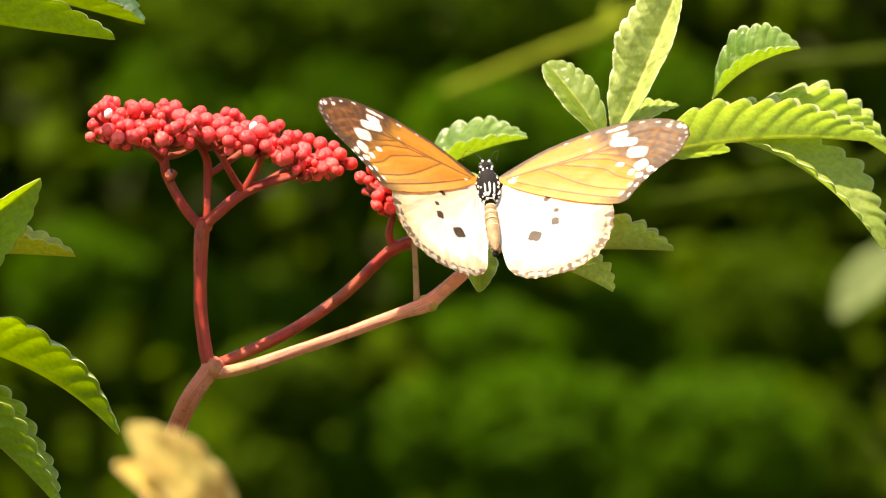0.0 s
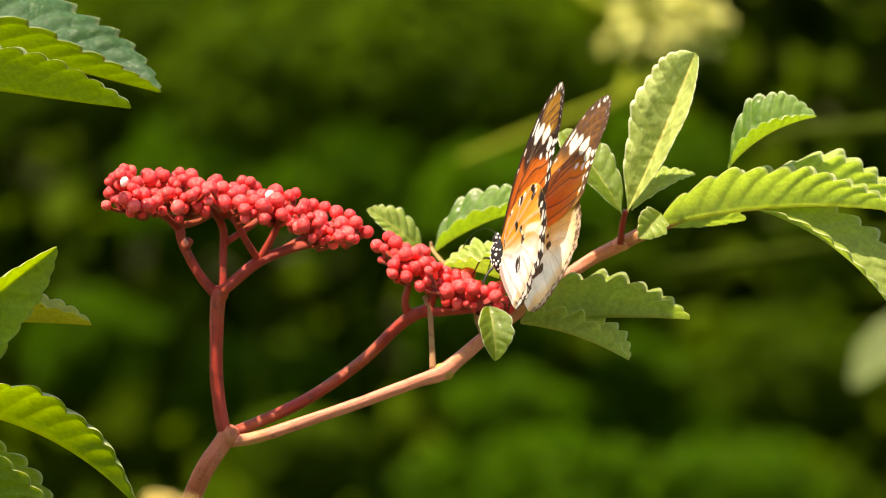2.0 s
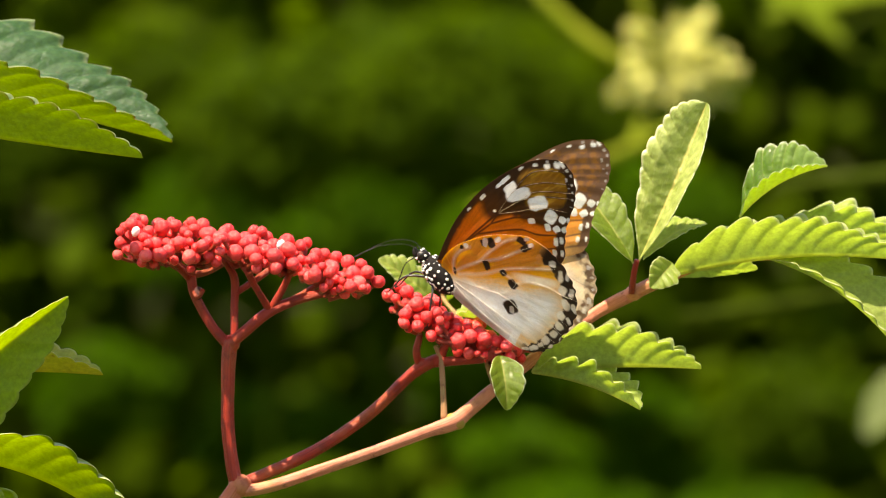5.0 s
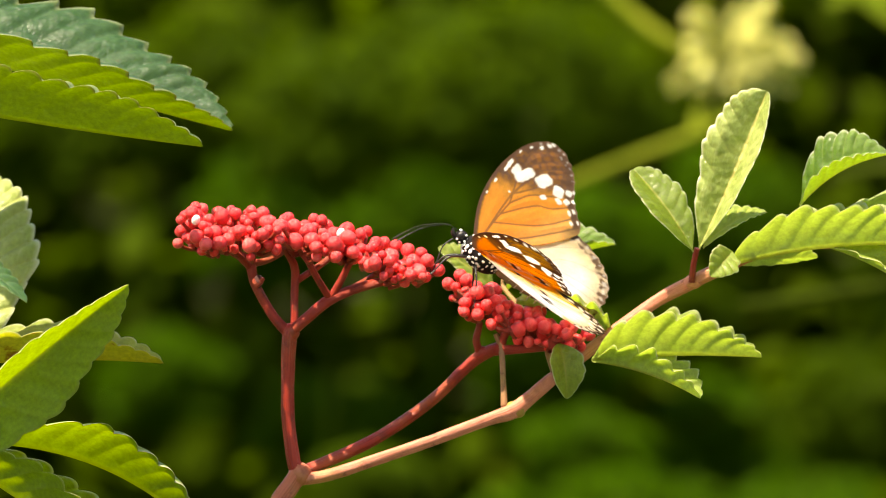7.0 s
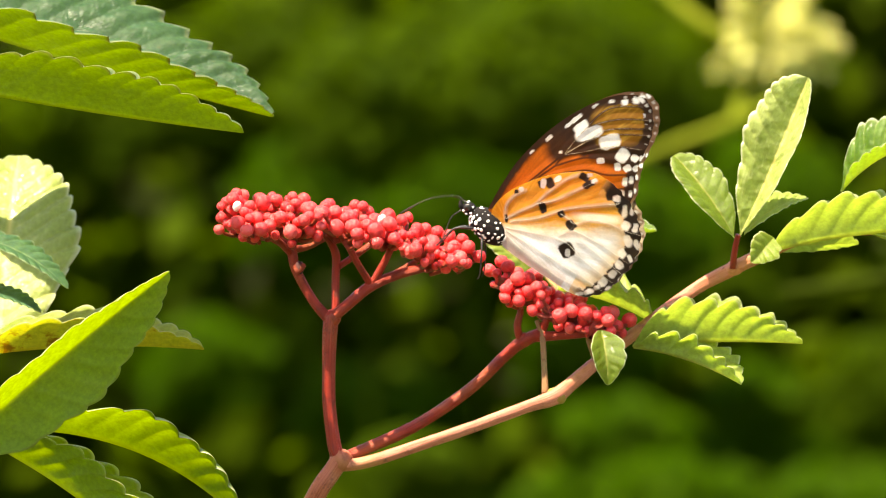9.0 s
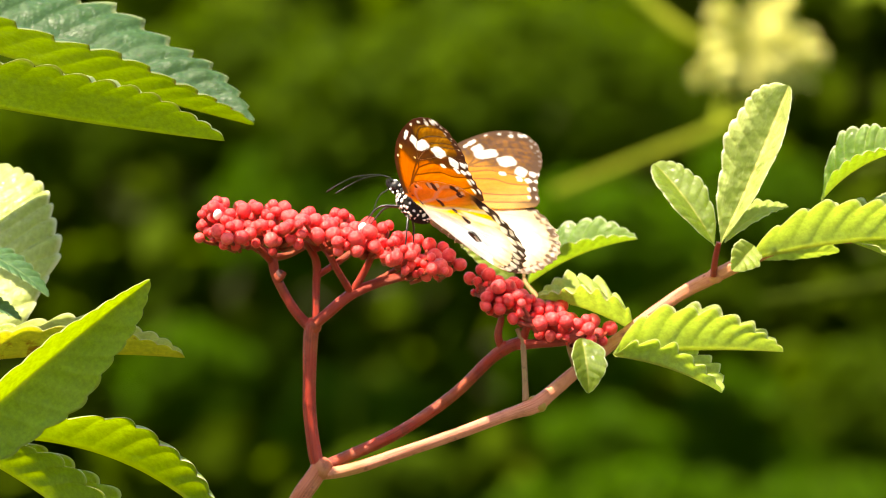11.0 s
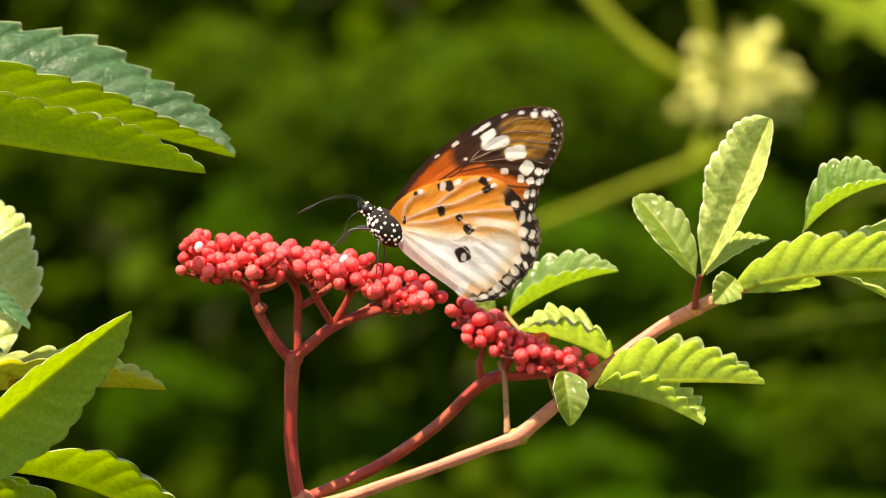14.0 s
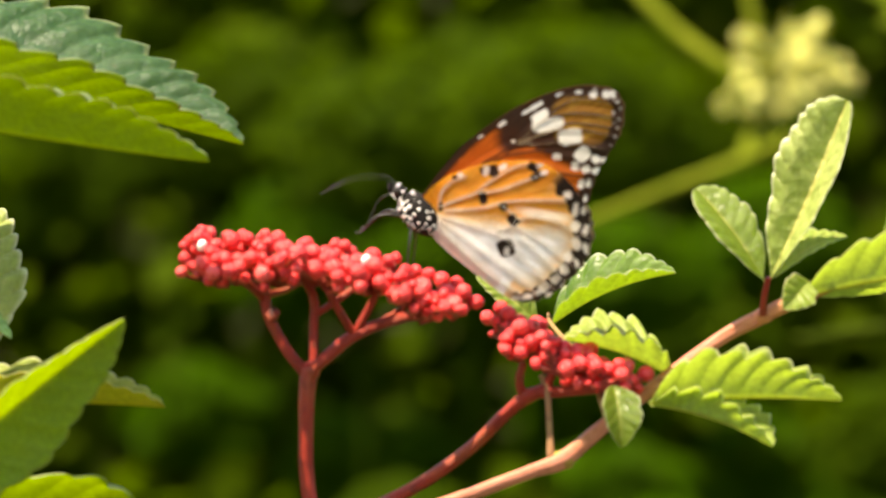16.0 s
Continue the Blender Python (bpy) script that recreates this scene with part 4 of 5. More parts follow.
HIND_BLACKS = [((8.69, 2.74), 0.85, 1.2, 12), ((12.56, 1.29), 0.78, 0.72, 20), ((14.50, -1.25), 1.0, 1.15, 40), ((13.17, -6.58), 1.65, 1.65, 20)]
COSTAL_BLACKS = [((10.63, 8.07), 0.95, 1.15, 25), ((8.57, 7.83), 0.4, 0.8, 10), ((18.26, 8.92), 1.15, 0.85, -35), ((19.10, 7.34), 1.5, 0.75, 22), ((3.24, 6.50), 0.5, 0.5, 0), ((23.34, 4.44), 0.8, 0.9, 0), ((0.45, 0.80), 0.4, 0.9, 0)]
COSTAL_WHITES = [((9.29, 7.95), 0.55, 1.05, -12), ((12.44, 8.80), 0.9, 0.55, 25), ((19.47, 9.28), 0.6, 0.45, 0), ((20.32, 8.07), 0.75, 0.45, 20), ((4.33, 6.98), 0.5, 0.5, 20), ((24.80, 3.95), 0.85, 0.7, 0), ((13.29, -7.19), 0.55, 0.85, -10)]
HIND_RIM = [((26.25, 1.17), 0.55, 1.35, -8), ((27.83, 1.05), 0.4, 1.0, -8), ((26.37, -1.98), 1.0, 0.95, -40), ((28.31, -2.47), 0.6, 1.0, -15), ((26.49, -5.25), 0.85, 1.35, 15), ((28.31, -6.22), 0.6, 1.1, 20), ((24.92, -7.80), 0.85, 1.05, 35), ((24.19, -10.34), 0.85, 1.0, 35),
            ((26.61, -9.13), 0.45, 0.9, 25), ((22.50, -12.28), 0.95, 0.75, 45), ((24.31, -13.49), 0.8, 0.5, 45), ((20.44, -13.85), 1.05, 0.85, 35), ((21.41, -15.30), 0.75, 0.4, 25), ((18.98, -14.94), 0.75, 0.5, 25), ((17.17, -15.79), 1.2, 0.55, 15), ((15.11, -16.15), 0.9, 0.4, 0)]
FORE_VEINS = [[(-1.24, 2.80), (7.76, 8.70), (15.22, 13.35)], [(15.23, 13.40), (19.95, 17.76), (26.01, 21.88), (34.24, 21.39)], [(15.23, 13.40), (20.56, 18.00), (27.22, 19.34), (34.49, 18.49)], [(15.23, 13.28), (21.16, 15.82), (25.40, 17.40), (34.49, 16.55)], [(15.23, 13.16), (21.16, 15.58), (26.01, 16.19), (33.52, 15.34)],
              [(15.23, 13.04), (19.95, 13.28), (26.01, 13.76), (31.82, 12.31)], [(12.73, 10.87), (19.10, 11.95), (24.19, 10.98), (30.37, 9.52)], [(9.01, 8.70), (18.74, 9.28), (23.59, 7.83), (29.04, 7.34)], [(5.28, 6.83), (17.70, 4.35), (29.01, 4.66)], [(-0.93, 2.48), (12.73, 1.86), (28.26, 2.17)], [(12.73, 10.87), (15.22, 13.35)], [(-1.24, 2.80), (5.28, 6.83), (12.73, 10.87)]]
HIND_VEINS = [[(0.33, 0.80), (0.69, 3.35), (2.63, 5.53), (5.18, 6.62)], [(0.33, 0.68), (4.21, 2.38), (7.24, 3.59), (9.90, 5.77), (13.90, 8.43), (17.29, 9.52)], [(7.24, 3.59), (11.72, 4.32), (16.32, 6.13), (20.68, 7.83)], [(1.54, 0.08), (7.84, 0.68), (13.29, 2.14), (18.74, 2.62), (25.40, 2.86)],
              [(12.44, 1.29), (14.14, 0.08), (15.35, -1.01), (18.50, -0.41), (22.98, -1.38), (26.01, -3.07), (29.40, -4.28)], [(0.09, -1.13), (4.81, -2.22), (10.63, -3.56), (13.90, -2.47), (15.35, -1.13)], [(14.87, -2.34), (18.14, -4.16), (21.77, -6.58), (26.25, -10.22)],
              [(16.56, -4.77), (19.35, -7.43), (23.34, -11.19), (24.80, -12.76)], [(10.63, -3.68), (13.41, -5.25), (16.32, -8.64), (20.56, -12.52), (22.62, -14.46)], [(0.09, -1.74), (5.42, -5.25), (11.47, -9.49), (17.53, -13.73), (19.95, -15.67)], [(-0.03, -2.34), (3.60, -6.46), (10.26, -11.91), (14.87, -14.82), (17.53, -16.39)]]


def dist_lines(P, lines, n=6):
    d = np.full(len(P), 9999.0)
    for ln in lines:
        q = spline(ln, n)
        for a, b in zip(q, q[1:]):
            w = b - a
            t = np.clip(((P - a) @ w) / max(1e-9, w @ w), 0, 1)
            e = P - a - t[:, None] * w
            d = np.minimum(d, e[:, 0] ** 2 + e[:, 1] ** 2)
    return np.sqrt(d)


def ease(x, a, b):
    t = np.clip((x - a) / (b - a), 0, 1)
    return t * t * (3 - 2 * t)


def blend(c, k, col):
    return c * (1 - k[:, None]) + np.array(col)[None] * k[:, None]


def spot_mask(P, c, a, b, deg=0.0, soft=0.12):
    r = radians(deg)
    dx, dy = P[:, 0] - c[0], P[:, 1] - c[1]
    u, v = dx * math.cos(r) + dy * math.sin(r), -dx * math.sin(r) + dy * math.cos(r)
    q = (np.abs(u / a) ** 3.4 + np.abs(v / b) ** 3.4) ** (1 / 3.4)
    return 1 - ease(q, 1 - soft, 1 + soft)


def rim_of(P, outline):
    q = np.array(outline)
    d = np.hypot(P[:, None, 0] - q[None, :, 0], P[:, None, 1] - q[None, :, 1])
    k = d.argmin(1)
    run = np.concatenate([[0], np.cumsum(np.hypot(*np.diff(q, axis=0).T))])
    return d.min(1), run[k], k / (len(q) - 1)


def streaks(P, base, seed):
    """Satin streaks that run from the wing's base outward."""
    d = P - np.array(base)
    a, r = np.arctan2(d[:, 1], d[:, 0]), np.hypot(d[:, 0], d[:, 1])
    return np.array([noise.noise(Vector((x * 26, y * 0.16, seed))) + 0.6 * noise.noise(Vector((x * 70, y * 0.4, seed + 9))) for x, y in zip(a, r)])


def rough(P, seed, size=0.8):
    return np.array([noise.noise(Vector((x / size, y / size, seed))) for x, y in P])


def fore_pattern(P, outline, under):
    dm, run, frac = rim_of(P, outline)
    rg = rough(P, 1.5)
    base, apex = np.array((-3.11, 3.42)), np.array((35.09, 20.50))
    ax = (apex - base) / np.linalg.norm(apex - base)
    u = (P - base) @ ax / np.linalg.norm(apex - base)
    dark = (0.040, 0.019, 0.012) if under else (0.15, 0.082, 0.045)
    c = np.tile(np.array((0.36, 0.080, 0.010) if under else (0.82, 0.36, 0.055)), (len(P), 1))
    if under:
        c = blend(c, ease(u, 0.0, 0.45), (0.52, 0.150, 0.018))
    else:
        c = blend(c, ease(P[:, 1] - 0.25 * P[:, 0], 3.0, -4.0), (0.87, 0.52, 0.16))
    v = (P - base) @ np.array((-ax[1], ax[0]))
    edge = u + 0.012 * rg + 0.021 * v
    k = ease(edge, 0.52, 0.57) if under else ease(edge + 0.03 * rough(P, 12.0, 2.5), 0.53, 0.68) * (0.80 + 0.2 * ease(rough(P, 14.0, 1.2), -0.3, 0.3))
    c = blend(c, k, dark)
    costal = (1 - ease(frac, 0.33, 0.39)) * (1 - ease(u, 0.90, 0.99))
    c = blend(c, (1 - ease(dm + 0.25 * rg, *((1.0, 2.0) if under else (0.5, 1.3)))) * costal, dark)
    wob = P + 0.16 * np.stack([rg, rough(P, 21.0)], 1)
    satin = streaks(P, FORE_BASE, 2.0)
    if under:
        tip = spot_mask(P, (28.67, 18.37), 6.3, 4.5, 8, 0.22)
        c = blend(c, tip, (0.40, 0.19, 0.030))
        c = blend(c, tip * ease(satin, -0.1, 0.5), (0.62, 0.38, 0.085))
        c = blend(c, spot_mask(P, (16.08, 14.73), 5.0, 2.3, 15, 0.3), dark)
    c = c * (1 + (0.24 if under else 0.10) * satin[:, None])
    vein = 1 - ease(dist_lines(P, FORE_VEINS), 0.12, 0.30)
    c = blend(c, vein * (0.85 if under else 0.7), dark)
    outer = ease(frac, 0.33, 0.37) * (1 - ease(frac, 0.66 if not under else 0.72, 0.78))
    c = blend(c, (1 - ease(dm + 0.3 * rg, 1.7, 2.3)) * outer, dark)
    white = (0.80, 0.80, 0.78)
    for (p, a, b, deg) in FORE_WHITES:
        c = blend(c, spot_mask(wob, p, a, b, deg, 0.09), white)
    for (p, a, b, deg) in FORE_RIM:
        s = 1.0 if under else 0.72
        c = blend(c, spot_mask(wob, p, a * s, b * s, deg, 0.14), white)
    for row, size, step, low, high in ((0.6, 0.30, 1.9, 0.40, 0.56), (1.7, 0.30, 2.1, 0.42, 0.52)):
        ph = (run / step + 0.15 * rg) % 1.0 - 0.5
        q = np.hypot(ph * step, dm - row) / (size * (1 + 0.5 * rg))
        c = blend(c, (1 - ease(q, 0.8, 1.15)) * (frac > low) * (frac < high) * (0.7 if under else 0.4), white)
    return c


def hind_pattern(P, outline, under):
    dm, run, frac = rim_of(P, outline)
    rg = rough(P, 7.5)
    dark = (0.022, 0.014, 0.011)
    top = np.array((0.31, 0.62)), np.array((28.88, 0.00))
    h = P[:, 1] - (-0.6 - 0.06 * P[:, 0])
    orange, peach, white = ((0.78, 0.38, 0.065), (0.80, 0.56, 0.31), (0.78, 0.78, 0.79)) if under else ((0.84, 0.78, 0.68), (0.80, 0.80, 0.80), (0.76, 0.80, 0.86))
    c = np.tile(np.array(white), (len(P), 1))
    c = blend(c, ease(h + 0.6 * rg, -3.8, 0.7), peach)
    c = blend(c, ease(h + 0.6 * rg, -2.0, 2.6), orange)
    c = blend(c, ease(dm + 0.5 * rg, 6.5, 2.2) * (frac > 0.36) * (frac < 0.78) * 0.8, (0.72, 0.45, 0.17) if under else (0.84, 0.66, 0.40))
    if under:
        c = blend(c, ease(dm, 3.4, 0.6) * (frac > 0.80) * 0.75, (0.55, 0.36, 0.32))
        c = blend(c, spot_mask(P, (-0.93, 2.80), 2.4, 1.8, 40, 0.5), (0.70, 0.27, 0.02))
    satin = streaks(P, HIND_BASE, 4.0)
    vd = dist_lines(P, HIND_VEINS)
    if under:
        low = 1 - ease(h, -2.0, 2.0)
        c = blend(c, low * (1 - ease(satin, -0.35, 0.25)) * 0.55, (0.56, 0.54, 0.48))
        c = blend(c, (1 - low) * ease(satin, 0.0, 0.5) * 0.6, (0.84, 0.50, 0.15))
        c = blend(c, (1 - low) * ease(-satin, 0.1, 0.6) * 0.5, (0.58, 0.24, 0.04))
        c = blend(c, spot_mask(P, (20.56, -0.04), 5.0, 0.9, -8, 0.5) * 0.9, (0.86, 0.80, 0.72))
        c = blend(c, spot_mask(P, (9.66, -7.07), 8.0, 1.1, -38, 0.5) * 0.8, (0.90, 0.89, 0.87))
        c = blend(c, (1 - ease(vd, 0.15, 0.75)) * 0.3, (0.84, 0.80, 0.74))
    else:
        c = c * (1 + 0.07 * satin[:, None])
        c = blend(c, (1 - ease(vd, 0.06, 0.2)) * 0.35, (0.35, 0.26, 0.2))
    wob = P + 0.20 * np.stack([rg, rough(P, 31.0)], 1)
    for i, (p, a, b, deg) in enumerate(HIND_BLACKS):
        s = 1.0 if under else (0.75, 0.7, 0.85, 0.85)[i]
        c = blend(c, spot_mask(wob, p, a * s, b * s, deg, 0.10), dark if under else (0.10, 0.06, 0.04))
    # dark border, scalloped between the veins
    outer = ease(frac, 0.35, 0.38) * (1 - ease(frac, 0.74, 0.78))
    wide = np.interp(frac, [0.33, 0.45, 0.60, 0.70, 0.78], [2.0, 2.9, 3.1, 2.3, 1.1])
    step = 2.75
    ph = (run / step + 0.08 * rg) % 1.0 - 0.5
    if not under:
        wide = wide * 0.75
    k = (1 - ease(dm + 0.25 * rg - 0.25 * np.cos(ph * 4 * math.pi), wide - 0.15, wide + 0.15)) * outer
    if not under:
        k = k * (0.30 + 0.70 * ease(rough(P, 17.0, 1.3), -0.25, 0.15))
    c = blend(c, k, dark if under else (0.20, 0.125, 0.075))
    if under:
        for (p, a, b, deg) in COSTAL_BLACKS:
            c = blend(c, spot_mask(wob, p, a, b, deg, 0.12), dark)
        for (p, a, b, deg) in COSTAL_WHITES:
            c = blend(c, spot_mask(wob, p, a, b, deg, 0.12), (0.84, 0.83, 0.82))
        for (p, a, b, deg) in HIND_RIM:
            c = blend(c, spot_mask(wob, p, a * 0.96, b * 0.96, deg, 0.16), (0.78, 0.76, 0.74))
    else:
        q = np.hypot(ph * step / 0.75, (dm - 1.0) / 0.55)
        c = blend(c, (1 - ease(q, 0.7, 1.15)) * outer * 0.6, (0.82, 0.80, 0.77))
    return c


def wing_bow(P, camber):
    span = np.hypot(P[:, 0], P[:, 1])
    return camber * np.sin(np.clip(span / 34, 0, 1) * math.pi) + 0.10 * rough(P, 3.3, 3.0)


PATTERNS = {}


def wing_mesh(name, outline_pts, base, pattern, left, camber, rings=126):
    """A wing of two thin skins round its base: the upper skin faces inward when closed. Chart x, y become forward and up."""
    outline = np.array(spline(outline_pts + [outline_pts[0]], 10))[:-1]
    run = np.concatenate([[0], np.cumsum(np.hypot(*np.diff(np.vstack([outline, outline[:1]]), axis=0).T))])
    n = 430
    s = np.linspace(0, run[-1], n, endpoint=False)
    closed = np.vstack([outline, outline[:1]])
    ring = np.stack([np.interp(s, run, closed[:, k]) for k in (0, 1)], 1)
    # the outer margin is scalloped between the veins
    frac = np.arange(n) / n
    deep = 0.42 if pattern is hind_pattern else 0.26
    outer = ease(frac, 0.36, 0.42) * (1 - ease(frac, 0.72, 0.78))
    notch = deep * outer * (0.5 + 0.5 * np.cos(2 * math.pi * s / 2.75 + 1.1 * np.sin(s * 0.7)))
    inward = np.array(base) - ring
    ring = ring + inward / np.linalg.norm(inward, axis=1)[:, None] * notch[:, None]
    P = [np.array([base])]
    for j in range(1, rings + 1):
        P.append(np.array(base) + (ring - np.array(base)) * (j / rings) ** 0.85)
    P = np.vstack(P)
    f, u = P @ AXIS_F, P @ AXIS_U + RISE
    side = 1 if left else -1
    veins = FORE_VEINS if pattern is fore_pattern else HIND_VEINS
    if pattern not in PATTERNS:
        PATTERNS[pattern] = (pattern(P, ring, True), pattern(P, ring, False), wing_bow(P, camber), dist_lines(P, veins))
    under, above, bow, vd = PATTERNS[pattern]
    bow = bow - 0.16 * ease(vd, 0.0, 1.6)
    verts, cols = [], []
    for upper in (False, True):
        off = (0.05 if not upper else -0.05)
        for i in range(len(P)):
            verts.append((f[i] * 0.001, side * (bow[i] + off) * 0.001, u[i] * 0.001))
        cols.append(above if upper else under)
    faces = []
    N = len(P)
    for k, flip in ((0, left), (N, not left)):
        for i in range(n):
            a, b = 1 + i, 1 + (i + 1) % n
            tri = (k, k + a, k + b)
            faces.append(tri if flip else tri[::-1])
            for j in range(rings - 1):
                q = (k + a + j * n, k + a + (j + 1) * n, k + b + (j + 1) * n, k + b + j * n)
                faces.append(q if flip else q[::-1])
    for i in range(n):
        a, b = 1 + (rings - 1) * n + i, 1 + (rings - 1) * n + (i + 1) % n
        faces.append((a, N + a, N + b, b) if flip else (b, N + b, N + a, a))
    me = bpy.data.meshes.new(name)
    me.from_pydata(verts, [], faces)
    me.polygons.foreach_set("use_smooth", [True] * len(faces))
    at = me.attributes.new("pattern", "FLOAT_COLOR", "POINT")
    rgba = np.ones((2 * N, 4), np.float32)
    rgba[:, :3] = np.clip(np.vstack(cols), 0, 0.9)
    at.data.foreach_set("color", rgba.ravel())
    me.update()
    return me


def wing_veins(wing, veins, left, camber, material, thin):
    """Raised veins on the under skin, each a tapering thread."""
    side = 1 if left else -1
    for ln in veins:
        q = np.array(spline(ln, 8))
        bow = wing_bow(q, camber)
        f, u = q @ AXIS_F, q @ AXIS_U + RISE
        n = len(q) - 1
        pts = [(f[i] * 0.1, side * (bow[i] + 0.06) * 0.1, u[i] * 0.1, thin * (1 - 0.55 * i / n)) for i in range(n + 1)]
        part("vein", tube(bmesh.new(), pts, 1, 6, 0, 1), material, wing)


butterfly = thing("butterfly", cm((0, 0, 0)), "orange, black and white butterfly perched on red buds", "butterfly")


def egg(bm, c, r, turn=(0, 0, 0), u=20, v=14):
    m = Matrix.Translation(Vector(c) * 0.001) @ Euler([radians(a) for a in turn]).to_matrix().to_4x4() @ Matrix.Diagonal((r[0] * 0.001, r[1] * 0.001, r[2] * 0.001, 1))
    bmesh.ops.create_uvsphere(bm, u_segments=u, v_segments=v, radius=1.0, matrix=m)
    for f in bm.faces:
        f.smooth = True
    return bm


def body_parts():
    bm = egg(bmesh.new(), (2.2, 0, -2.9), (5.0, 2.7, 3.3), (0, -8, 0), 28, 18)
    for v in bm.verts:
        v.co *= 1 + 0.02 * noise.noise(v.co * 1500)
    thorax = part("thorax", bm, BLACK, butterfly, "black furry thorax dotted with white")
    rnd = random.Random(3)
    rows = [(a + (13 if k % 2 else 0), b) for a in (-60, -36, -12, 12, 36, 60, 84, 108, 132, 156) for k, b in enumerate((-60, -42, -24, -6, 12, 30, 48, 66))]
    for i, (a, b) in enumerate(rows):
        if rnd.random() < 0.05:
            continue
        for side in (-1, 1):
            aa = radians(a - 90 + rnd.gauss(0, 4))
            bb = radians(b + rnd.gauss(0, 4))
            d = Vector((math.sin(bb), side * abs(math.cos(bb) * math.cos(aa)), math.cos(bb) * math.sin(aa)))
            if abs(d.y) < 0.12 or d.z > 0.75:
                continue
            c = (2.2 + d.x * 4.95, d.y * 2.68, -2.9 + d.z * 3.28)
            s = rnd.choice((0.2, 0.26, 0.32, 0.4, 0.46))
            q = d.to_track_quat("Z", "Y").to_euler()
            dot = egg(bmesh.new(), c, (s, s * rnd.uniform(0.7, 1.3), 0.14), [math.degrees(x) for x in q], 8, 5)
            part("dot", dot, WHITE_DOT, thorax)
    for y in (-0.9, 0, 0.9):
        st = tube(bmesh.new(), [(0.62, y * 0.1, -0.055 - 0.02 * abs(y), 0.014), (0.35, y * 0.11, 0.004 - 0.03 * abs(y), 0.020), (0.0, y * 0.11, 0.004 - 0.03 * abs(y), 0.020), (-0.12, y * 0.1, -0.055, 0.014)], 4, 6, 0, 1)
        part("pale_stripe", st, WHITE_DOT, thorax)
    bm = egg(bmesh.new(), (7.9, 0, -2.4), (1.6, 1.45, 1.45), (0, 0, 0), 20, 12)
    head = part("head", bm, BLACK, butterfly, "black head with white dots")
    for side in (-1, 1):
        part("eye", egg(bmesh.new(), (8.3, side * 1.05, -2.2), (0.85, 0.6, 0.95)), LEG, head, "glossy black eye")
        part("palp", tube(bmesh.new(), [(0.87, side * 0.05, -0.33, 0.04), (0.98, side * 0.06, -0.28, 0.045), (1.05, side * 0.06, -0.2, 0.02)], 4, 8, 0, 1), BLACK, head)
        for c in ((7.4, 1.2, -1.5), (7.0, 1.3, -2.8), (8.9, 0.7, -1.3), (8.6, 1.0, -3.3), (7.8, 0.9, -3.5)):
            part("dot", egg(bmesh.new(), (c[0], side * c[1], c[2]), (0.28, 0.28, 0.28), (0, 0, 0), 8, 5), WHITE_DOT, head)
        an = tube(bmesh.new(), [(0.90, side * 0.05, -0.17, 0.009), (1.20, side * 0.20, -0.20, 0.0038), (1.58, side * 0.34, -0.52, 0.0038), (1.78, side * 0.38, -0.84, 0.006), (1.86, side * 0.38, -1.02, 0.014), (1.92, side * 0.37, -1.15, 0.010)], 6, 8, 0, 1)
        part("antenna", an, LEG, butterfly, "thin black clubbed antenna")
    part("proboscis", tube(bmesh.new(), [(0.92, 0, -0.36, 0.013), (1.0, 0, -0.62, 0.012), (0.92, 0, -0.95, 0.015), (0.86, 0, -1.2, 0.012)], 6, 6, 0, 1), LEG, butterfly)
    # abdomen: overlapping rings
    ab = egg(bmesh.new(), (-8.2, 0, -2.9), (8.4, 1.45, 1.5), (0, 4, 0), 24, 40)
    for v in ab.verts:
        t = (v.co.x * 1000 + 16.6) / 16.8
        w = 1 + 0.07 * math.sin(t * 2 * math.pi * 8)
        v.co.y *= w
        v.co.z = -0.0029 + (v.co.z + 0.0029) * w
    abdomen = part("abdomen", ab, TAN, butterfly, "tan ringed abdomen")
    for k in range(8):
        x = -2.0 - 1.85 * k
        rr = 1.46 * math.sqrt(max(0.05, 1 - ((x + 8.2) / 8.5) ** 2)) * 1.03
        ring = bmesh.new()
        tube(ring, [(x * 0.1, math.cos(a) * rr * 0.1, -0.29 + math.sin(a) * rr * 0.111 + (x + 8.2) * 0.007, 0.010) for a in [i * math.pi / 8 for i in range(17)]], 2, 6, 0, 1)
        part("ring", ring, TAN_RING, abdomen)
    part("abdomen_tip", egg(bmesh.new(), (-16.3, 0, -3.4), (0.8, 0.7, 0.7)), BLACK, abdomen, "dark abdomen tip")
    for side in (-1, 1):
        for hip, knee, foot, toe in (((4.6, 1.2, -5.0), (8.0, 2.6, -7.6), (8.8, 3.0, -12.2), (9.6, 3.1, -13.0)), ((2.2, 1.3, -5.4), (0.2, 3.0, -8.0), (-2.2, 3.4, -12.0), (-2.4, 3.5, -13.2))):
            q = [(p[0] * 0.1, side * p[1] * 0.1, p[2] * 0.1) for p in (hip, knee, foot, toe)]
            part("leg", tube(bmesh.new(), [(*q[0], 0.034), (*q[1], 0.022), (*q[2], 0.014), (*q[3], 0.012)], 6, 7, 0, 1), LEG, butterfly, "thin black leg")


body_parts()
for ob in butterfly.children_recursive:
    ob.data.transform(Matrix.Translation((0, 0, RISE * 0.001)))
wings = {}
for side in ("left", "right"):
    wings["hind", side] = part("hind_wing", wing_mesh("hind_wing", HIND, HIND_BASE, hind_pattern, side == "left", 0.5), WING, butterfly, "white and pale orange hind wing with black-and-white border")
    wings["fore", side] = part("fore_wing", wing_mesh("fore_wing", FORE, FORE_BASE, fore_pattern, side == "left", 0.4), WING, butterfly, "orange fore wing with dark white-spotted tip")


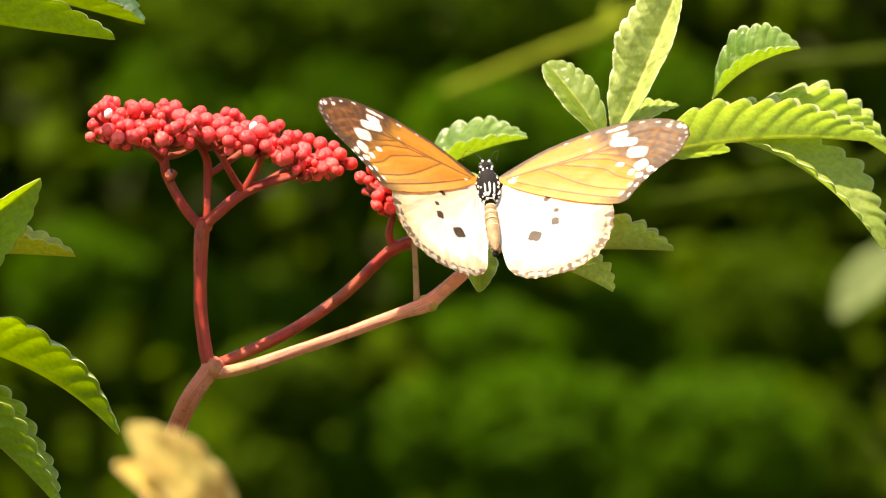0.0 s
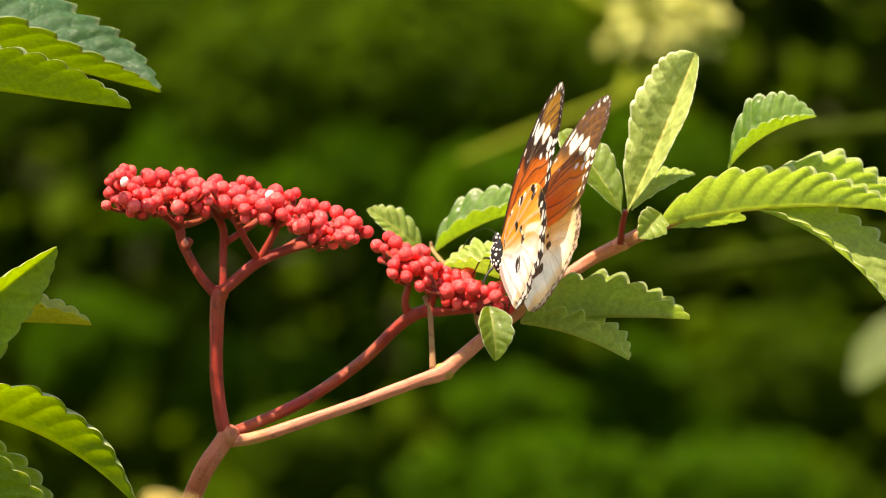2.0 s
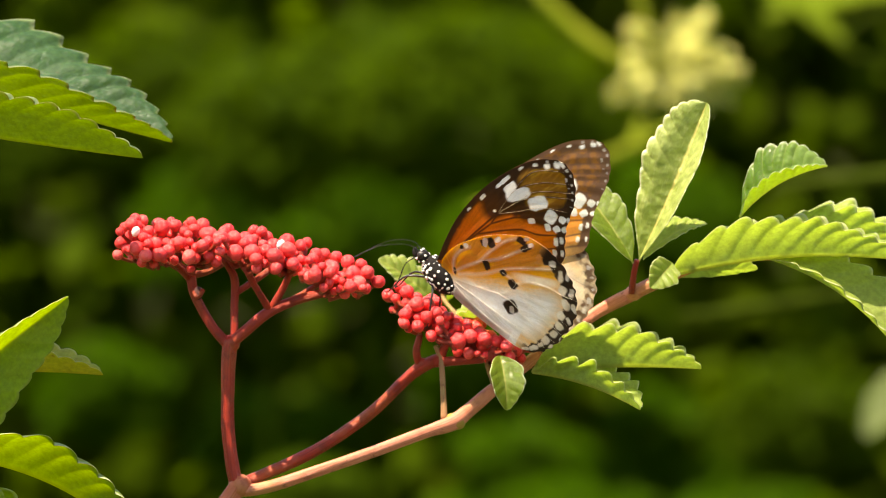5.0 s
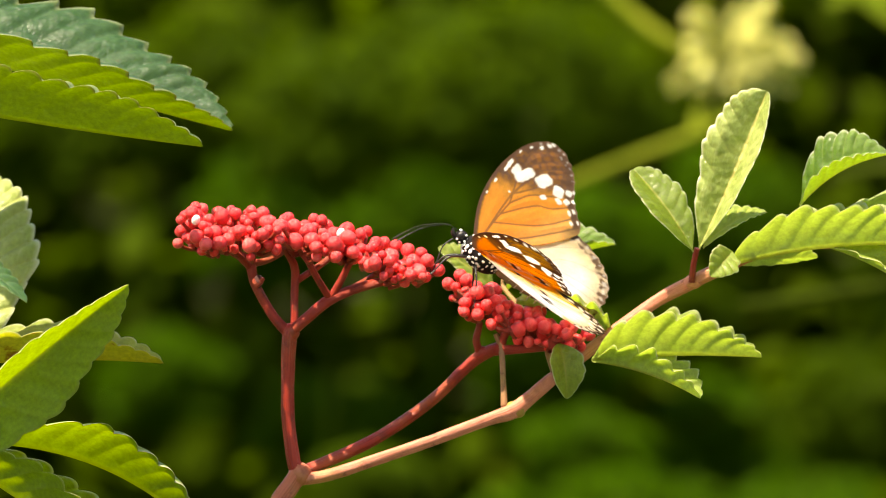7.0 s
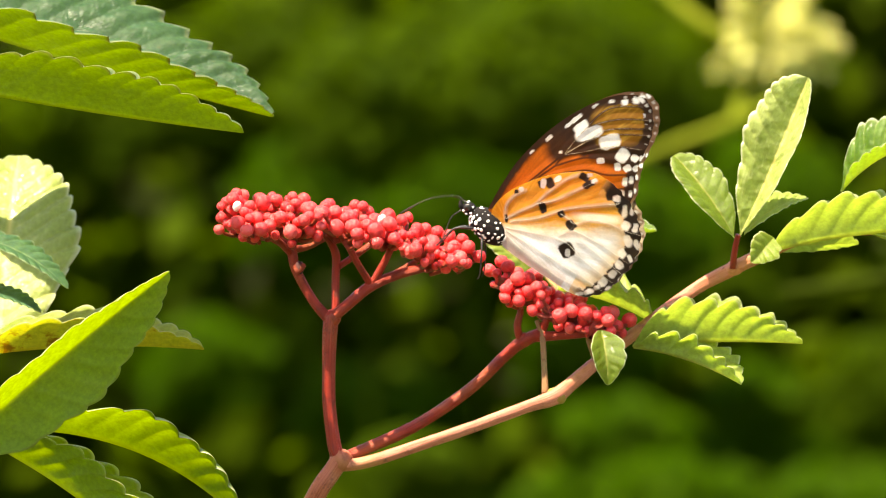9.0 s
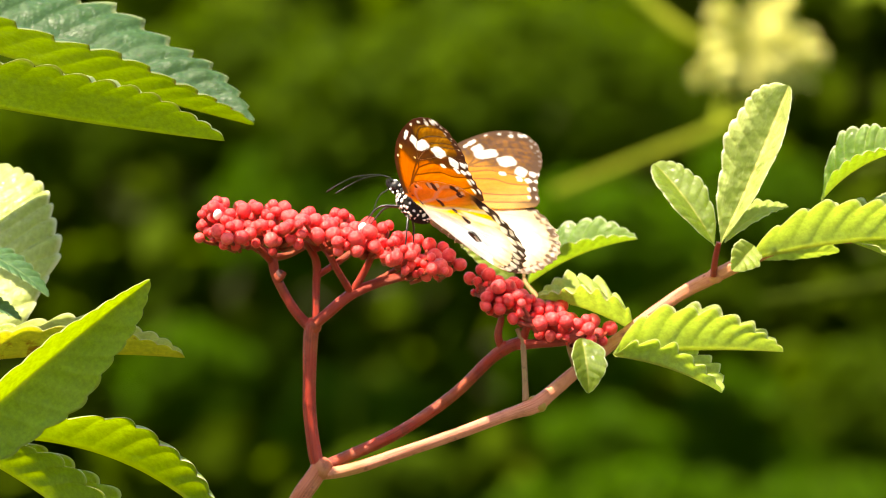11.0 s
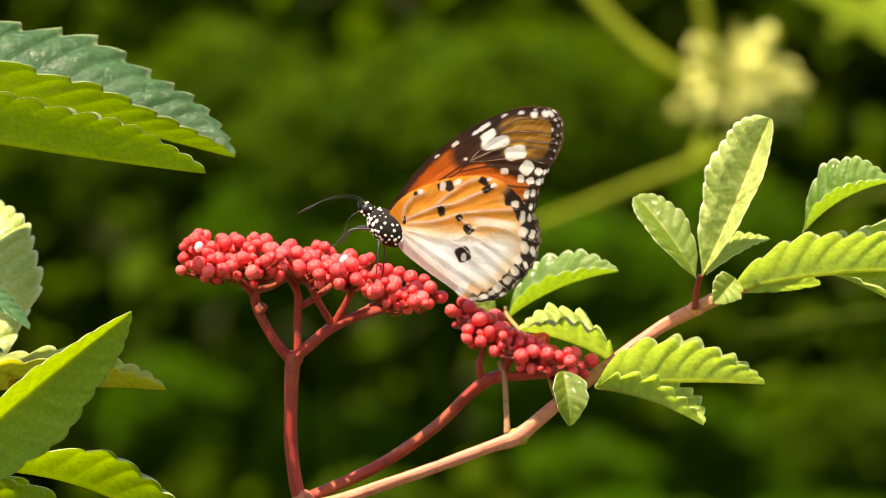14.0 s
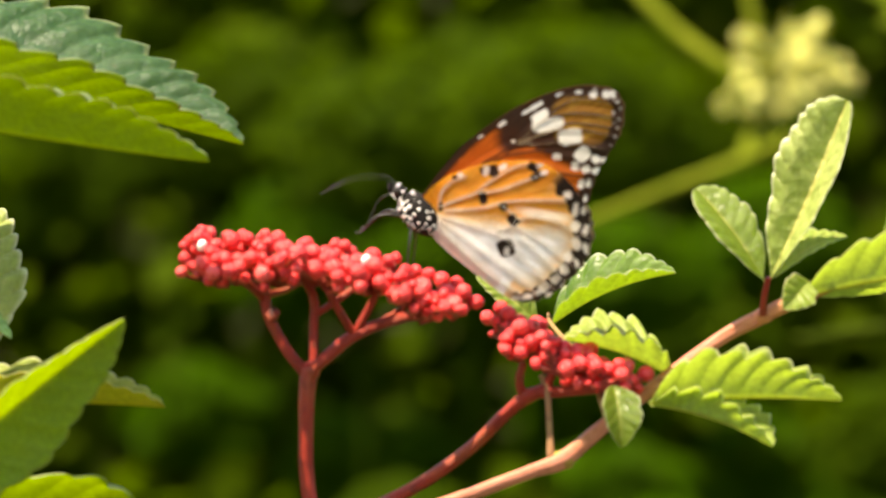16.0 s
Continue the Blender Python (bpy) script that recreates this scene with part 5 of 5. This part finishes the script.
for side in ("left", "right"):
    wing_veins(wings["hind", side], HIND_VEINS, side == "left", 0.5, VEIN, 0.0042)
    wing_veins(wings["fore", side], FORE_VEINS[1:6], side == "left", 0.4, DULL_VEIN, 0.0028)


def hinge(side, open_deg, sweep=0.0, lift=0.0):
    """A wing opened by so many degrees from upright, and swept forward in its own plane; lift keeps the fore wing inside the hind wing."""
    s = -1 if side == "left" else 1
    y = (1.25 if side == "left" else -1.25) * 0.001
    return pose(0, y + s * lift, 0, s * open_deg) @ pose(0, 0, 0, 0, sweep, 0)


def motions():
    # seconds; place of the wing hinge in plan centimetres; roll, pitch, heading; opening of the left and the right wing; sweep of the fore wings
    flight = [
        (0, (3.07, -0.20, -0.91), (-2.0, -45.6, 95.8), 55.9, 70.7, 22.8),
        (0.1, (3.06, -0.20, -0.92), (-2.0, -46.1, 97.6), 30.0, 45.0, 14.0),
        (0.2, (3.04, -0.20, -0.93), (-2.0, -46.6, 99.5), 12.0, 16.0, 12.0),
        (0.3, (3.02, -0.20, -0.93), (-2.0, -47.1, 101.3), 8.0, 14.0, 12.0),
        (0.4, (3.01, -0.20, -0.94), (-2.1, -47.6, 103.2), 14.0, 22.0, 14.0),
        (0.5, (2.99, -0.20, -0.95), (-2.1, -48.1, 105.1), 18.9, 12.8, 17.4),
        (0.6, (3.02, -0.20, -0.92), (-2.8, -44.1, 103.7), 50.0, 48.0, 18.0),
        (0.7, (3.05, -0.20, -0.90), (-3.5, -40.2, 102.4), 5.0, 5.0, 12.0),
        (0.8, (3.09, -0.20, -0.87), (-4.3, -36.3, 101.0), 28.0, 58.0, 18.0),
        (1, (3.15, -0.20, -0.82), (-6.1, -28.5, 98.3), 0.6, 42.0, 17.5),
        (1.2, (3.12, -0.20, -0.82), (-6.6, -28.0, 98.6), 28.0, 55.0, 18.0),
        (1.4, (3.10, -0.20, -0.81), (-7.0, -27.6, 98.9), 28.0, 52.0, 18.0),
        (1.5, (3.08, -0.20, -0.81), (-7.3, -27.3, 99.1), 3.1, 46.4, 15.3),
        (1.6, (3.08, -0.20, -0.82), (-3.4, -27.6, 99.2), 14.0, 20.0, 16.0),
        (1.7, (3.08, -0.20, -0.82), (0.5, -27.9, 99.3), 9.0, 9.0, 15.0),
        (1.8, (3.08, -0.20, -0.83), (4.4, -28.2, 99.4), 9.0, 8.0, 15.0),
        (2, (3.07, -0.20, -0.84), (12.3, -28.9, 99.5), 0.6, 12.3, 16.6),
        (2.5, (3.11, -0.20, -0.82), (19.2, -28.4, 101.9), 7.0, 4.4, 11.6),
        (2.8, (3.04, -0.20, -0.80), (8.7, -28.4, 105.1), 10.0, 9.0, 13.0),
        (2.9, (3.01, -0.20, -0.79), (5.1, -28.3, 106.1), 18.0, 20.0, 13.0),
        (3, (2.99, -0.20, -0.78), (1.6, -28.1, 107.2), 6.7, 38.3, 11.6),
        (3.2, (2.89, -0.20, -0.79), (-4.7, -33.1, 114.8), 38.0, 62.0, 18.0),
        (3.3, (2.84, -0.20, -0.80), (-8.3, -35.3, 119.1), 36.0, 50.0, 17.0),
        (3.5, (2.75, -0.20, -0.81), (-16.3, -38.9, 128.3), 9.0, 37.3, 15.6),
        (3.7, (2.72, -0.18, -0.79), (-16.2, -38.9, 129.4), 29.0, 20.0, 16.0),
        (4.6, (2.05, -0.11, -0.43), (-14.1, -39.1, 153.5), 16.0, 14.0, 8.0),
        (5.8, (1.08, -0.02, 0.09), (-11.6, -40.5, -170.6), 26.0, 16.0, 8.0),
        (6, (1.05, 0.00, 0.11), (-11.6, -40.6, -169.6), 27.6, 7.2, 5.5),
        (6.2, (1.07, 0.00, 0.07), (-12.8, -40.9, -170.1), 8.0, 7.0, 4.0),
        (6.5, (1.09, 0.00, 0.02), (-14.6, -41.4, -170.9), 8.7, 6.6, 1.1),
        (6.6, (1.12, 0.00, 0.01), (-12.5, -40.3, -171.0), 30.0, 18.0, 8.0),
        (6.7, (1.14, 0.00, 0.00), (-10.5, -39.3, -171.1), 58.0, 45.0, 12.0),
        (6.8, (1.16, 0.00, -0.00), (-8.5, -38.2, -171.1), 75.0, 56.0, 14.0),
        (7, (1.21, 0.00, -0.02), (-4.6, -36.0, -171.0), 81.2, 48.0, 14.9),
        (7.2, (1.17, 0.00, 0.01), (-11.4, -36.9, -166.2), 82.0, 61.0, 15.0),
        (7.3, (1.15, 0.00, 0.02), (-14.9, -37.2, -163.8), 78.0, 58.0, 14.0),
        (7.4, (1.12, 0.00, 0.03), (-18.4, -37.4, -161.3), 45.0, 32.0, 12.0),
        (7.5, (1.10, 0.00, 0.05), (-21.9, -37.5, -158.8), 31.8, 11.8, 5.8),
        (7.6, (1.07, 0.00, 0.05), (-19.7, -37.7, -160.8), 14.0, 12.0, 8.0),
        (8, (0.93, 0.00, 0.04), (-10.9, -38.2, -169.1), 24.2, 6.9, 2.9),
        (8.1, (0.86, 0.00, 0.11), (-5.7, -36.0, -174.2), 26.0, 22.0, 8.0),
        (8.2, (0.78, 0.00, 0.18), (-0.9, -33.4, -179.0), 77.6, 52.2, 12.6),
        (8.4, (0.76, 0.00, 0.19), (-1.2, -33.6, -179.5), 50.0, 40.0, 10.0),
        (8.8, (0.62, 0.00, 0.25), (-3.3, -34.8, 177.5), 12.0, 10.0, 5.0),
        (9.6, (0.16, 0.00, 0.46), (-10.1, -39.4, 167.5), 6.0, 6.0, 3.0),
        (10.3, (-0.14, 0.00, 0.60), (-14.1, -42.8, 161.0), 8.0, 8.0, 5.0),
        (10.4, (-0.16, 0.00, 0.60), (-14.3, -43.0, 160.7), 12.0, 10.0, 8.0),
        (10.5, (-0.17, 0.00, 0.61), (-9.0, -43.1, 168.0), 2.0, 6.0, 12.6),
        (10.6, (-0.26, 0.00, 0.67), (-10.9, -41.4, 161.1), 34.0, 24.0, 12.0),
        (10.7, (-0.36, 0.00, 0.74), (-7.4, -39.7, 161.9), 20.0, 14.0, 12.0),
        (10.8, (-0.45, 0.00, 0.80), (-4.0, -38.1, 162.7), 32.0, 24.0, 14.0),
        (10.9, (-0.55, 0.00, 0.86), (-0.7, -36.5, 163.6), 48.0, 42.0, 16.0),
        (11, (-0.64, 0.00, 0.93), (2.6, -34.9, 164.6), 62.1, 59.7, 15.5),
        (11.1, (-0.65, 0.00, 0.93), (1.7, -35.3, 163.4), 69.0, 62.0, 17.0),
        (11.2, (-0.66, 0.00, 0.92), (0.8, -35.6, 162.1), 69.0, 62.0, 17.0),
        (11.3, (-0.67, 0.00, 0.92), (-0.2, -36.0, 160.8), 64.0, 58.0, 16.0),
        (11.5, (-0.68, 0.00, 0.91), (-2.0, -36.8, 158.3), 34.7, 43.6, 9.4),
        (11.7, (-0.73, 0.00, 1.00), (-6.0, -37.7, 165.8), 12.0, 10.0, 6.0),
        (12, (-0.80, 0.00, 1.12), (-12.2, -38.2, 177.1), 0.6, 10.7, 0.1),
        (13.5, (-0.88, 0.00, 1.12), (-12.5, -36.5, 177.4), 0.6, 6.9, -0.0),
        (14.5, (-0.81, 0.00, 1.13), (0.3, -37.7, 162.0), 0.6, 0.6, 0.0),
        (14.6, (-0.80, 0.00, 1.13), (1.7, -37.7, 160.2), 22.0, 20.0, 6.0),
        (14.7, (-0.79, 0.00, 1.13), (3.0, -37.6, 158.7), 58.0, 55.0, 16.0),
        (14.8, (-0.78, 0.00, 1.13), (3.9, -37.5, 157.5), 62.0, 58.0, 16.0),
        (14.9, (-0.78, 0.00, 1.13), (4.6, -37.5, 156.8), 44.0, 40.0, 12.0),
        (15, (-0.78, 0.00, 1.13), (4.8, -37.5, 156.5), 10.3, 18.7, 1.6),
        (15.1, (-0.78, 0.00, 1.15), (3.2, -37.9, 158.5), 6.0, 6.0, 1.0),
        (15.3, (-0.77, 0.00, 1.18), (-0.2, -38.6, 162.6), 0.6, 0.6, 0.0),
        (16, (-0.76, 0.00, 1.31), (-12.4, -39.4, 177.3), 0.6, 0.6, 0.0),
    ]
    walk(butterfly, [(t, pose(*cm(p), *turn)) for t, p, turn, *_ in flight])
    for (kind, side), ob in wings.items():
        rows = []
        for t, p, turn, left, right, sweep in flight:
            a = left if side == "left" else right
            rows.append((t, hinge(side, a - (0.5 if kind == "fore" else 0), sweep if kind == "fore" else 0.25 * sweep, 0.00025 if kind == "fore" else 0)))
        walk(ob, rows)


motions()
